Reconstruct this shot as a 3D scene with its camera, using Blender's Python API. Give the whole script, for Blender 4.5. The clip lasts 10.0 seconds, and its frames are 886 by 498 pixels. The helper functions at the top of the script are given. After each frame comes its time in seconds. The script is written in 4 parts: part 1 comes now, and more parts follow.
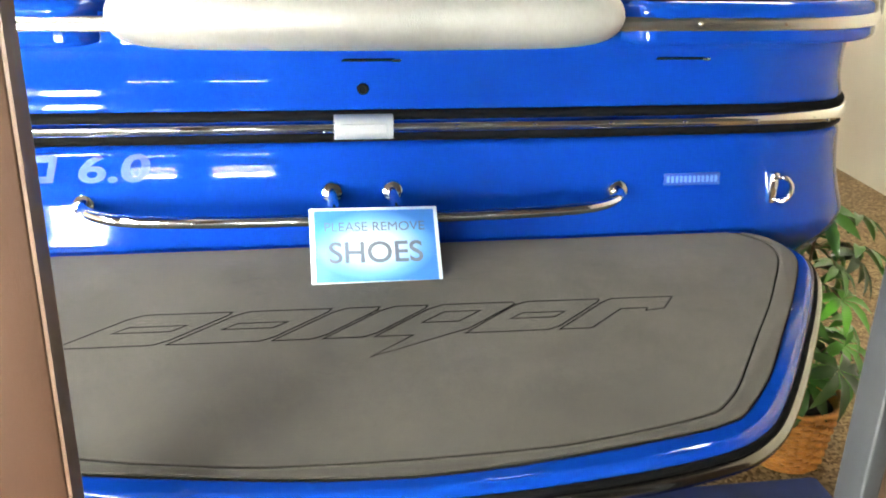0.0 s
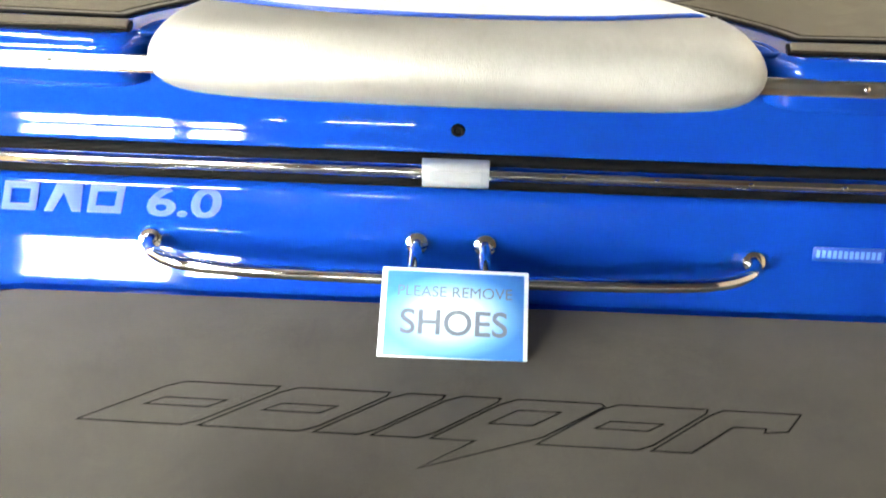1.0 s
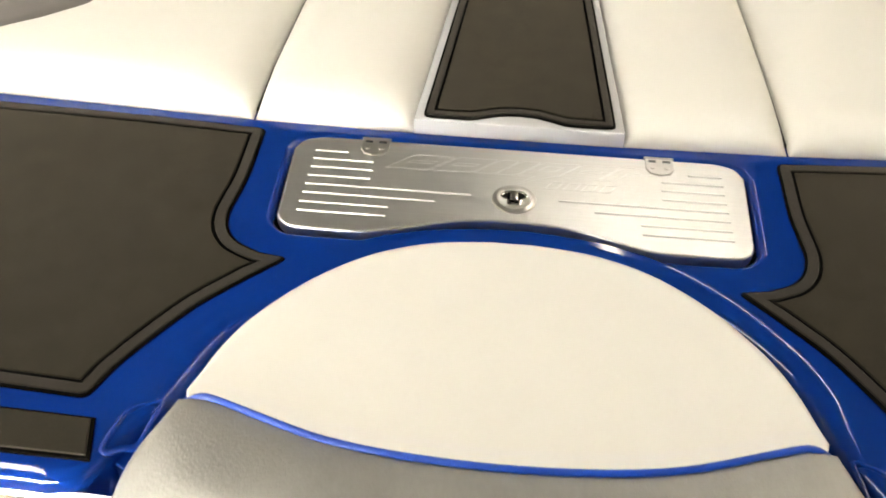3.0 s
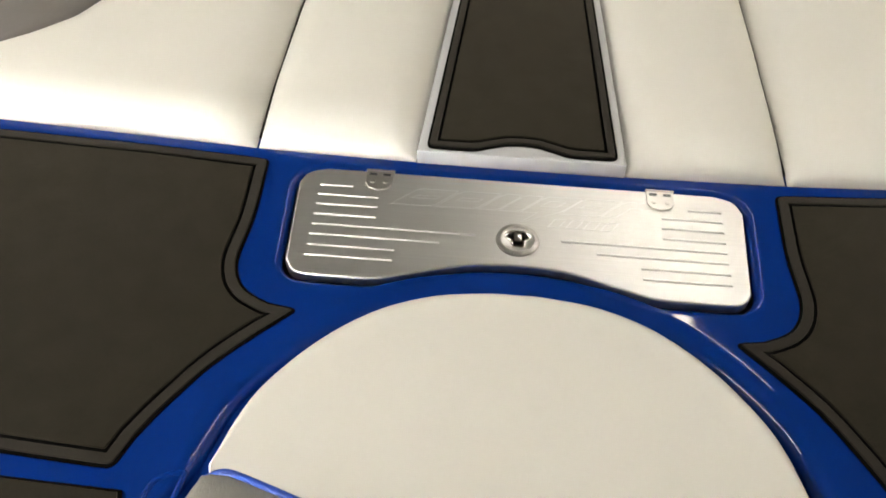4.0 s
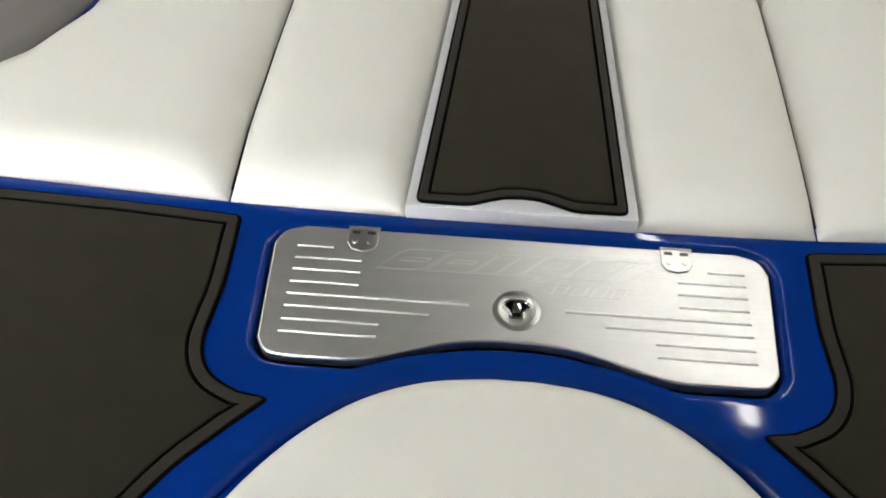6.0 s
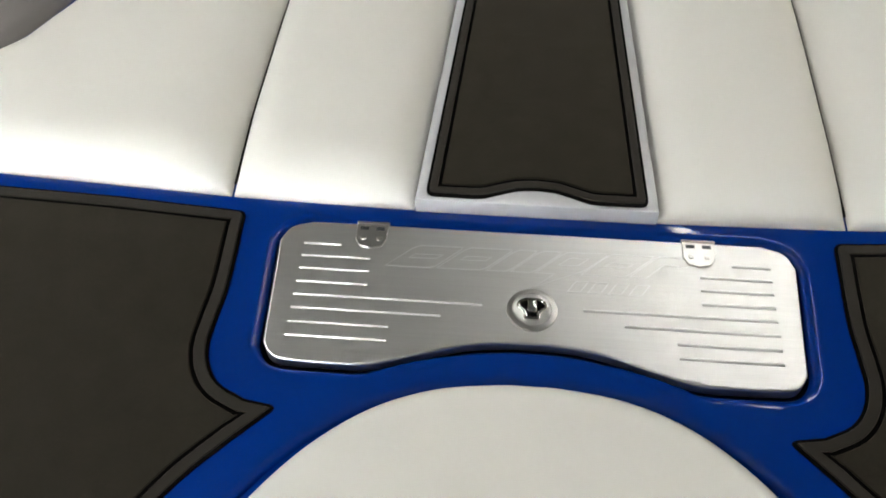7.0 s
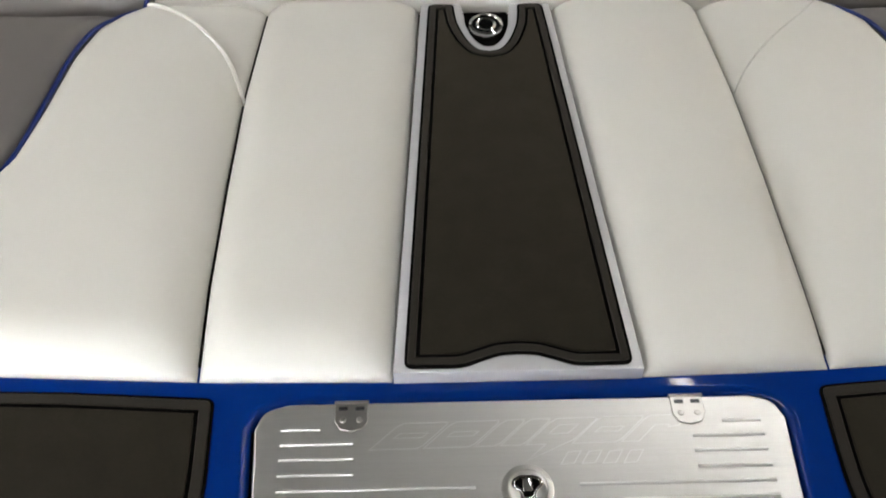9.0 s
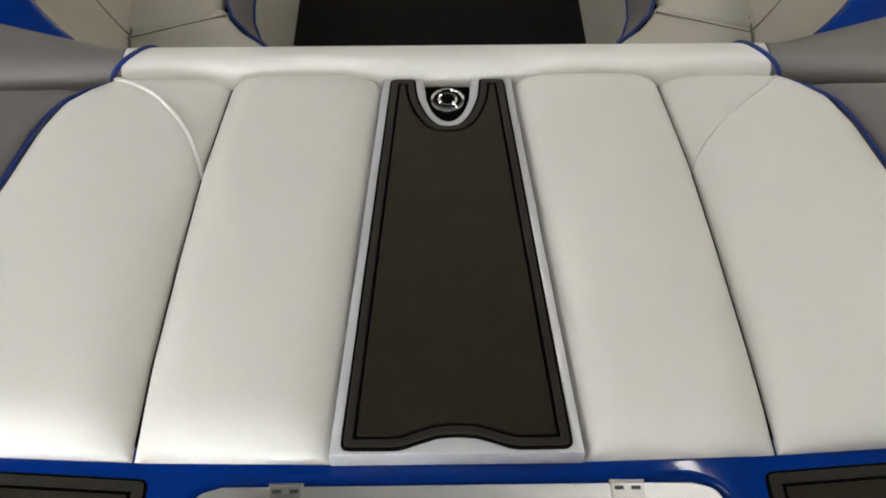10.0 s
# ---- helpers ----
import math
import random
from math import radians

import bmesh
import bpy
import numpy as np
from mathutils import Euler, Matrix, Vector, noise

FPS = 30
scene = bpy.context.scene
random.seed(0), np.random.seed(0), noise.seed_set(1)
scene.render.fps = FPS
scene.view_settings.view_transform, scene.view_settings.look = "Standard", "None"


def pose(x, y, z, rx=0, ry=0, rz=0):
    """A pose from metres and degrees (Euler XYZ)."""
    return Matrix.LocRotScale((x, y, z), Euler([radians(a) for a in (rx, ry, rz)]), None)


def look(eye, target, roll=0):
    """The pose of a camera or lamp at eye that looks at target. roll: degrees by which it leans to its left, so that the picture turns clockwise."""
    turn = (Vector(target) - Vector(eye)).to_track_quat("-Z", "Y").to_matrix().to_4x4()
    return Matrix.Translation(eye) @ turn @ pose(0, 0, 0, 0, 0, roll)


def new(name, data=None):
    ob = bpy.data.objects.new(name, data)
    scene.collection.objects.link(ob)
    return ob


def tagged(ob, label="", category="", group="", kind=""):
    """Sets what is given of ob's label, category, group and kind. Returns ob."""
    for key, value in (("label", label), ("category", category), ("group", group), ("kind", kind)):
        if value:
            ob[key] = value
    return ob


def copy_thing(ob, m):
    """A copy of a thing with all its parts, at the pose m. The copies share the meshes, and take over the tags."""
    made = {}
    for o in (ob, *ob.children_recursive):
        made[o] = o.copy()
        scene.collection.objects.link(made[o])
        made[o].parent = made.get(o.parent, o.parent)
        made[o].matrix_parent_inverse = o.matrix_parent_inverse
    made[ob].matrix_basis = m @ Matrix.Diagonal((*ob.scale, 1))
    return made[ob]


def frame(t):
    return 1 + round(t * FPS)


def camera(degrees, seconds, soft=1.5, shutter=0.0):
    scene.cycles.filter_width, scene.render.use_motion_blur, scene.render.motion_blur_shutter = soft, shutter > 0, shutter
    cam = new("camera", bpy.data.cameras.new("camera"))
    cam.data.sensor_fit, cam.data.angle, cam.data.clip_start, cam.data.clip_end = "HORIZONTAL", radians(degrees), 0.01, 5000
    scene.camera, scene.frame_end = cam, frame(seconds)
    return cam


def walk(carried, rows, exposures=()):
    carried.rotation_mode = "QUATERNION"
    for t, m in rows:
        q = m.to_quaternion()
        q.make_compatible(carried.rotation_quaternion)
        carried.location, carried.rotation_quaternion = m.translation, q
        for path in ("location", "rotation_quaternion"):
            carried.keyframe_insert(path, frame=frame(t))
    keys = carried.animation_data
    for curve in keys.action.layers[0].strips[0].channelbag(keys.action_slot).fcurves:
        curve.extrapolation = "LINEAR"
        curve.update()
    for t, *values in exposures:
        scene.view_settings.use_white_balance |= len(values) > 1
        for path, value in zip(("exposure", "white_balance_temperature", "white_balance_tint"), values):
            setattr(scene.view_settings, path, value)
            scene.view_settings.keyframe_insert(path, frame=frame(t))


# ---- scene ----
cam = camera(50.0, 10.0, soft=1.8, shutter=0.3)

PATH = [
    (0, (-0.147, -1.819, 0.649), (0.169, -0.001, -0.121), 1.7),
    (0.5, (-0.051, -1.7, 0.686), (0.078, 0.125, -0.123), 1.9),
    (0.8, (0.001, -1.617, 0.661), (-0.017, 0.221, -0.127), 1.4),
    (1, (0.013, -1.539, 0.731), (-0.019, 0.268, -0.126), 1.8),
    (1.5, (0.026, -1.337, 0.916), (-0.021, 0.386, -0.098), 1.4),
    (2, (0.037, -1.111, 1.112), (-0.046, 0.487, -0.088), 0.9),
    (2.5, (0.024, -0.992, 1.176), (-0.092, 0.609, -0.017), 0.7),
    (3, (-0.021, -0.826, 1.315), (-0.133, 0.662, -0.017), 1.5),
    (3.2, (-0.057, -0.778, 1.363), (-0.13, 0.654, -0.032), 2.4),
    (4.3, (-0.064, -0.687, 1.507), (-0.13, 0.639, 0.011), 2.1),
    (4.5, (-0.059, -0.694, 1.497), (-0.075, 0.66, 0.025), 3.5),
    (5, (-0.073, -0.673, 1.499), (-0.02, 0.679, 0.027), 5.7),
    (5.5, (-0.063, -0.573, 1.481), (-0.082, 0.751, -0.018), 3.6),
    (5.7, (-0.056, -0.51, 1.481), (-0.109, 0.775, -0.051), 2.5),
    (6.8, (-0.045, -0.444, 1.444), (-0.169, 0.818, -0.103), -0.8),
    (7, (-0.049, -0.402, 1.469), (-0.165, 0.795, -0.129), -1.1),
    (7.5, (-0.138, -0.329, 1.496), (-0.126, 0.77, -0.175), 2.8),
    (8, (-0.169, -0.268, 1.511), (-0.111, 0.828, -0.161), 3.0),
    (8.5, (-0.181, -0.209, 1.537), (-0.093, 0.927, -0.107), 3.0),
    (9, (-0.135, -0.218, 1.549), (-0.079, 1.027, -0.016), 1.0),
    (9.5, (-0.083, -0.208, 1.561), (-0.048, 1.094, 0.044), 0.2),
    (10, (-0.027, -0.19, 1.566), (-0.009, 1.144, 0.076), 0.0),
]

walk(cam, [(t, look(eye, target, roll)) for t, eye, target, roll in PATH],
     exposures=[(0.0, 1.2, 7600, 5), (1.0, 1.22, 7700, 6), (1.5, 1.32, 7700, 6), (2.0, 1.05, 8100, 8), (2.5, 0.7, 8000, 9), (3.0, 0.4, 8000, 9), (4.5, -0.08, 7400, 9),
                (5.5, -0.09, 7000, 8), (7.0, -0.18, 6900, 8), (8.5, -0.15, 6800, 9), (9.0, -0.30, 6900, 10), (10.0, -0.37, 6900, 9)])

# ---- heights and main levels (metres; the transom grab bar's mounts are z = 0) ----
FLOOR_Z, CEIL_Z = -0.85, 2.75
DECK_Z = 0.425
PLAT_Z = -0.090

# ---- world and large lights ----
world = bpy.data.worlds.new("world")
scene.world = world
world.use_nodes = True
wn = world.node_tree.nodes
sky = wn.new("ShaderNodeTexSky")
sky.sky_type, sky.sun_disc = "NISHITA", False
sky.sun_elevation, sky.sun_rotation = radians(40), radians(200)
world.node_tree.links.new(sky.outputs[0], wn["Background"].inputs[0])
wn["Background"].inputs[1].default_value = 0.12

TUBE_GLOW = 34.0
WINDOW_GLOW = 100.0

# ---- materials ----


def material(name, base, rough=0.5, metal=0.0, coat=0.0, vary=0.06, scale=30.0, bump=0.0, bump_scale=300.0,
             rough_vary=0.08, stretch=(1, 1, 1), sheen=0.0, tint=(1, 1, 1), glow=0.0, coat_rough=0.03, spec=0.5, ior=1.5):
    m = bpy.data.materials.new(name)
    m.use_nodes = True
    nt = m.node_tree
    b = nt.nodes["Principled BSDF"]
    lk = nt.links.new
    tc = nt.nodes.new("ShaderNodeTexCoord")
    mp = nt.nodes.new("ShaderNodeMapping")
    mp.inputs["Scale"].default_value = stretch
    lk(tc.outputs["Object"], mp.inputs["Vector"])
    n1 = nt.nodes.new("ShaderNodeTexNoise")
    n1.inputs["Scale"].default_value, n1.inputs["Detail"].default_value = scale, 6
    lk(mp.outputs[0], n1.inputs["Vector"])
    n2 = nt.nodes.new("ShaderNodeTexNoise")
    n2.inputs["Scale"].default_value, n2.inputs["Detail"].default_value = max(scale * 0.12, 2.5), 3
    lk(mp.outputs[0], n2.inputs["Vector"])
    add = nt.nodes.new("ShaderNodeMath")
    add.operation = "ADD"
    lk(n1.outputs["Fac"], add.inputs[0]), lk(n2.outputs["Fac"], add.inputs[1])
    rng = nt.nodes.new("ShaderNodeMapRange")
    rng.inputs["From Min"].default_value, rng.inputs["From Max"].default_value = 0.6, 1.4
    rng.inputs["To Min"].default_value, rng.inputs["To Max"].default_value = 1 - vary, 1 + vary
    lk(add.outputs[0], rng.inputs["Value"])
    mul = nt.nodes.new("ShaderNodeVectorMath")
    mul.operation = "MULTIPLY"
    mul.inputs[0].default_value = base
    lk(rng.outputs[0], mul.inputs[1])
    lk(mul.outputs[0], b.inputs["Base Color"])
    rr = nt.nodes.new("ShaderNodeMapRange")
    rr.inputs["From Min"].default_value, rr.inputs["From Max"].default_value = 0.3, 0.7
    rr.inputs["To Min"].default_value, rr.inputs["To Max"].default_value = rough * (1 - rough_vary), rough * (1 + rough_vary)
    lk(n1.outputs["Fac"], rr.inputs["Value"])
    lk(rr.outputs[0], b.inputs["Roughness"])
    b.inputs["Metallic"].default_value = metal
    b.inputs["Coat Weight"].default_value = coat
    b.inputs["Coat Roughness"].default_value = coat_rough
    if sheen:
        fuzz = nt.nodes.new("ShaderNodeMath")
        fuzz.operation = "MULTIPLY"
        fuzz.inputs[1].default_value = sheen
        lk(rng.outputs[0], fuzz.inputs[0])
        lk(fuzz.outputs[0], b.inputs["Sheen Weight"])
    b.inputs["Sheen Roughness"].default_value = 0.5
    b.inputs["Sheen Tint"].default_value = (*tint, 1)
    b.inputs["Specular IOR Level"].default_value = spec
    b.inputs["IOR"].default_value = ior
    if glow:
        b.inputs["Emission Color"].default_value = (*base, 1)
        b.inputs["Emission Strength"].default_value = glow
    if bump:
        n3 = nt.nodes.new("ShaderNodeTexNoise")
        n3.inputs["Scale"].default_value, n3.inputs["Detail"].default_value = bump_scale, 4
        lk(mp.outputs[0], n3.inputs["Vector"])
        bp = nt.nodes.new("ShaderNodeBump")
        bp.inputs["Strength"].default_value, bp.inputs["Distance"].default_value = bump, 0.002
        lk(n3.outputs["Fac"], bp.inputs["Height"])
        lk(bp.outputs[0], b.inputs["Normal"])
    return m


M_BLUE = material("blue_gelcoat", (0.0, 0.0250, 0.210), 0.05, ior=1.39, coat=0.0, vary=0.03, scale=4, rough_vary=0.05)
M_FOAM = material("grey_foam", (0.0155, 0.0134, 0.0102), 0.75, sheen=0.22, tint=(1.0, 0.88, 0.70), vary=0.16, scale=180, bump=0.35, bump_scale=900, spec=0.06)
M_FOAM_EDGE = material("grey_foam_border", (0.020, 0.0175, 0.0148), 0.75, sheen=0.23, tint=(1.0, 0.92, 0.82), vary=0.08, scale=180, bump=0.3, bump_scale=900, spec=0.08)
M_FOAM_PLAT = material("weathered_grey_foam", (0.016, 0.0140, 0.0108), 0.85, sheen=0.25, tint=(1.0, 0.92, 0.80), vary=0.26, scale=60, bump=0.35, bump_scale=900, spec=0.25)
M_BLACK = material("black_foam", (0.0025, 0.0023, 0.002), 0.9, vary=0.2, spec=0.05)
M_WHITE = material("white_vinyl", (0.76, 0.745, 0.70), 0.46, vary=0.02, scale=12, bump=0.12, bump_scale=700, coat=0.05, coat_rough=0.3)
M_SILVER = material("silver_vinyl", (0.28, 0.27, 0.254), 0.48, metal=0.5, vary=0.10, scale=150, bump=0.28, bump_scale=430, stretch=(1.0, 0.45, 0.45))
# white vinyl darkened and warmed to stand for the shade down in the cockpit
M_SHADED_WHITE = material("shaded_white_vinyl", (0.50, 0.468, 0.40), 0.5, vary=0.03, scale=14, bump=0.12, bump_scale=700)
M_GREYVIN = material("grey_vinyl", (0.165, 0.152, 0.145), 0.5, vary=0.05, scale=40, bump=0.15, bump_scale=700)
M_CREASE = material("taupe_crease_shade", (0.16, 0.14, 0.11), 0.7, vary=0.05)
M_PIPE = material("blue_piping", (0.0, 0.018, 0.15), 0.4, vary=0.05)
M_SEATPIPE = material("bright_blue_piping", (0.0, 0.050, 0.36), 0.4, vary=0.05)
M_CHROME = material("chrome", (0.82, 0.81, 0.79), 0.07, metal=1.0, vary=0.02, rough_vary=0.3)
# chrome darkened in colour for the dark surroundings the platform rim reflects
M_RIM = material("darkened_chrome", (0.19, 0.178, 0.165), 0.13, metal=1.0, vary=0.12, scale=40, rough_vary=0.4)
M_ALU = material("brushed_aluminium", (0.80, 0.79, 0.765), 0.38, metal=1.0, vary=0.05, scale=60, stretch=(0.6, 40, 1), bump=0.04, bump_scale=60)
M_COVER = material("milky_plastic", (0.20, 0.21, 0.22), 0.12, vary=0.05, scale=50, coat=0.6, coat_rough=0.05)
M_TRIM = material("satin_trim", (0.78, 0.78, 0.78), 0.22, metal=1.0, vary=0.03)
M_HINGE = material("satin_stainless", (0.62, 0.60, 0.57), 0.30, metal=1.0, vary=0.06)
M_GALV = material("galvanised_steel", (0.055, 0.058, 0.062), 0.55, metal=0.6, vary=0.1)
M_CUT = material("milled_aluminium", (0.95, 0.95, 0.94), 0.55, metal=1.0, vary=0.02)
M_GELWHITE = material("light_grey_gelcoat", (0.56, 0.56, 0.58), 0.2, coat=0.6, coat_rough=0.04, vary=0.02, scale=6)
M_RUBBER = material("black_rubber", (0.004, 0.004, 0.004), 0.7, vary=0.15, spec=0.05, ior=1.25)
M_DARK = material("dark_cockpit_carpet", (0.012, 0.011, 0.010), 0.95, vary=0.3, scale=200, bump=0.5, bump_scale=500, spec=0.1)
M_SIGN = material("laminated_paper", (0.62, 0.65, 0.68), 0.25, vary=0.02, coat=0.5)
M_INK = material("grey_ink", (0.11, 0.13, 0.18), 0.4, vary=0.05)
M_DECAL = material("silver_decal", (0.050, 0.085, 0.32), 0.75, metal=0.0, vary=0.05, spec=0.1)
M_PLATE = material("blue_plate", (0.003, 0.034, 0.24), 0.3, vary=0.05)
M_MARK = material("pale_blue_print", (0.085, 0.17, 0.46), 0.5, vary=0.05)
M_WALL = material("cream_wall_paint", (0.74, 0.68, 0.55), 0.7, vary=0.03, scale=5, bump=0.1, bump_scale=80)
M_DARKWALL = material("charcoal_wall_paint", (0.06, 0.058, 0.056), 0.7, vary=0.06, scale=5, bump=0.1, bump_scale=80)
M_CEIL = material("ceiling_tile", (0.06, 0.06, 0.058), 0.8, vary=0.04, scale=60)
M_TUBE = material("light_diffuser", (0.95, 0.97, 1.0), 0.5, glow=TUBE_GLOW)
M_LAMPCASE = material("white_enamel", (0.7, 0.7, 0.68), 0.4)
M_DAY = material("daylight_sky", (0.84, 0.92, 1.0), 0.8, glow=WINDOW_GLOW)
M_PLY = material("tan_board", (0.030, 0.0115, 0.0045), 0.6, spec=0.2, vary=0.18, scale=12, stretch=(3, 3, 0.4), bump=0.1)
M_PLYEDGE = material("brown_board_edge", (0.065, 0.032, 0.015), 0.6, vary=0.2, scale=25, stretch=(3, 3, 0.5))
M_BLUECARPET = material("blue_step_carpet", (0.008, 0.025, 0.13), 0.95, vary=0.3, scale=200, bump=0.5, bump_scale=500)
M_WICKER = material("wicker", (0.50, 0.20, 0.045), 0.6, vary=0.3, scale=60, bump=0.2)
M_SOIL = material("potting_soil", (0.03, 0.02, 0.012), 0.95, vary=0.4, scale=60)
M_STEM = material("plant_stem", (0.10, 0.075, 0.03), 0.6, vary=0.2)


def leaf_material():
    m = material("green_leaf", (0.034, 0.120, 0.009), 0.36, vary=0.25, scale=25, coat=0.15)
    nt = m.node_tree
    info = nt.nodes.new("ShaderNodeObjectInfo")
    hsv = nt.nodes.new("ShaderNodeHueSaturation")
    rng = nt.nodes.new("ShaderNodeMapRange")
    rng.inputs["To Min"].default_value, rng.inputs["To Max"].default_value = 0.25, 1.9
    b = nt.nodes["Principled BSDF"]
    src = b.inputs["Base Color"].links[0].from_socket
    nt.links.new(info.outputs["Random"], rng.inputs["Value"])
    nt.links.new(rng.outputs[0], hsv.inputs["Value"])
    nt.links.new(src, hsv.inputs["Color"])
    nt.links.new(hsv.outputs[0], b.inputs["Base Color"])
    return m


M_LEAF = leaf_material()


def carpet_material():
    m = material("pebbled_carpet", (0.26, 0.19, 0.115), 0.95, vary=0.15, scale=40, spec=0.1)
    nt = m.node_tree
    b = nt.nodes["Principled BSDF"]
    src = b.inputs["Base Color"].links[0].from_socket
    tc = nt.nodes.new("ShaderNodeTexCoord")
    vo = nt.nodes.new("ShaderNodeTexVoronoi")
    vo.inputs["Scale"].default_value = 120
    nt.links.new(tc.outputs["Object"], vo.inputs["Vector"])
    ramp = nt.nodes.new("ShaderNodeValToRGB")
    ramp.color_ramp.elements[0].color, ramp.color_ramp.elements[1].color = (0.35, 0.30, 0.25, 1), (1.35, 1.3, 1.2, 1)
    sep = nt.nodes.new("ShaderNodeSeparateColor")
    nt.links.new(vo.outputs["Color"], sep.inputs[0])
    nt.links.new(sep.outputs[0], ramp.inputs["Fac"])
    mul = nt.nodes.new("ShaderNodeVectorMath")
    mul.operation = "MULTIPLY"
    nt.links.new(src, mul.inputs[0]), nt.links.new(ramp.outputs[0], mul.inputs[1])
    nt.links.new(mul.outputs[0], b.inputs["Base Color"])
    bp = nt.nodes.new("ShaderNodeBump")
    bp.invert = True
    bp.inputs["Strength"].default_value, bp.inputs["Distance"].default_value = 0.6, 0.005
    nt.links.new(vo.outputs["Distance"], bp.inputs["Height"])
    nt.links.new(bp.outputs[0], b.inputs["Normal"])
    return m


M_CARPET = carpet_material()


def sign_material():
    """White middle that turns to sky blue towards the edge of the print."""
    m = material("sign_print", (0.8, 0.8, 0.8), 0.35, vary=0.01, coat=0.25, coat_rough=0.1)
    nt = m.node_tree
    b = nt.nodes["Principled BSDF"]
    tc = nt.nodes.new("ShaderNodeTexCoord")
    mp = nt.nodes.new("ShaderNodeMapping")
    mp.inputs["Scale"].default_value = (8.6, 13.5, 1)
    gr = nt.nodes.new("ShaderNodeTexGradient")
    gr.gradient_type = "SPHERICAL"
    ramp = nt.nodes.new("ShaderNodeValToRGB")
    e = ramp.color_ramp.elements
    e[0].position, e[0].color = 0.0, (0.03, 0.17, 0.50, 1)
    e[1].position, e[1].color = 0.75, (0.56, 0.68, 0.76, 1)
    mid = e.new(0.22)
    mid.color = (0.10, 0.32, 0.62, 1)
    nt.links.new(tc.outputs["Object"], mp.inputs["Vector"])
    nt.links.new(mp.outputs[0], gr.inputs["Vector"])
    nt.links.new(gr.outputs[0], ramp.inputs["Fac"])
    nt.links.new(ramp.outputs[0], b.inputs["Base Color"])
    return m


M_SIGNPRINT = sign_material()

# ---- mesh helpers ----


def finish(bm, name, mat, parent=None, label="", smooth=True, sharp=40):
    bmesh.ops.recalc_face_normals(bm, faces=bm.faces)
    for f in bm.faces:
        f.smooth = smooth
    if smooth:
        lim = radians(sharp)
        for e in bm.edges:
            if len(e.link_faces) == 2 and e.calc_face_angle(0) > lim:
                e.smooth = False
    me = bpy.data.meshes.new(name)
    bm.to_mesh(me)
    bm.free()
    me.materials.append(mat)
    ob = new(name, me)
    if parent is not None:
        ob.parent = parent
    if label:
        tagged(ob, label)
    return ob


def thing(name, label, category, group="", kind=""):
    return tagged(new(name), label, category, group, kind)


def spline(pts, n=8, closed=False):
    """Points of a smooth curve through pts (2D or 3D)."""
    p = [np.array(q, float) for q in pts]
    m = len(p)
    out = []
    for i in range(m if closed else m - 1):
        p1, p2 = p[i % m], p[(i + 1) % m]
        p0 = p[(i - 1) % m] if closed or i > 0 else 2 * p1 - p2
        p3 = p[(i + 2) % m] if closed or i + 2 < m else 2 * p2 - p1
        for k in range(n):
            t = k / n
            out.append(0.5 * (2 * p1 + (p2 - p0) * t + (2 * p0 - 5 * p1 + 4 * p2 - p3) * t * t + (3 * p1 - p0 - 3 * p2 + p3) * t ** 3))
    if not closed:
        out.append(p[-1])
    return [tuple(q) for q in out]


def area2(loop):
    return sum(a[0] * b[1] - b[0] * a[1] for a, b in zip(loop, loop[1:] + loop[:1])) / 2


def ccw(loop):
    loop = [tuple(p[:2]) for p in loop]
    clean = [p for i, p in enumerate(loop) if math.dist(p, loop[i - 1]) > 1e-4]
    return clean if area2(clean) > 0 else clean[::-1]


def offset(loop, d):
    """The loop (anticlockwise) moved inwards by d, a number or one number a point."""
    n = len(loop)
    out = []
    for i in range(n):
        p0, p, p1 = Vector(loop[i - 1]), Vector(loop[i]), Vector(loop[(i + 1) % n])
        a, b = (p - p0).normalized(), (p1 - p).normalized()
        na, nb = Vector((-a.y, a.x)), Vector((-b.y, b.x))
        s = na + nb
        k = min(2 / max(s.length_squared, 1e-6), 2.2) if s.length > 1e-3 else 1
        q = p + s * k * (d if isinstance(d, (int, float)) else d[i])
        out.append((q.x, q.y))
    return out


def rounded(pts, r, n=5):
    """A polygon with its corners rounded; r is a number or one number a corner."""
    pts = ccw(pts)
    out = []
    m = len(pts)
    for i in range(m):
        p0, p, p1 = Vector(pts[i - 1]), Vector(pts[i]), Vector(pts[(i + 1) % m])
        a, b = (p0 - p), (p1 - p)
        d = min(r, a.length * 0.45, b.length * 0.45)
        s, e = p + a.normalized() * d, p + b.normalized() * d
        for k in range(n + 1):
            t = k / n
            q = s * (1 - t) ** 2 + p * 2 * t * (1 - t) + e * t * t
            out.append((q.x, q.y))
    return out


def blunt(loop, r):
    """The loop with only its sharp corners rounded."""
    out = []
    n = len(loop)
    for i in range(n):
        a, b, c = (Vector(loop[k % n][:2]) for k in (i - 1, i, i + 1))
        u, v = a - b, c - b
        if u.angle(v) > radians(142):
            out.append(tuple(b))
            continue
        d = min(r, 0.45 * u.length, 0.45 * v.length)
        p, q = b + u.normalized() * d, b + v.normalized() * d
        out += [tuple(p * (1 - t) ** 2 + b * 2 * t * (1 - t) + q * t * t) for t in (0.0, 0.25, 0.5, 0.75, 1.0)]
    return out


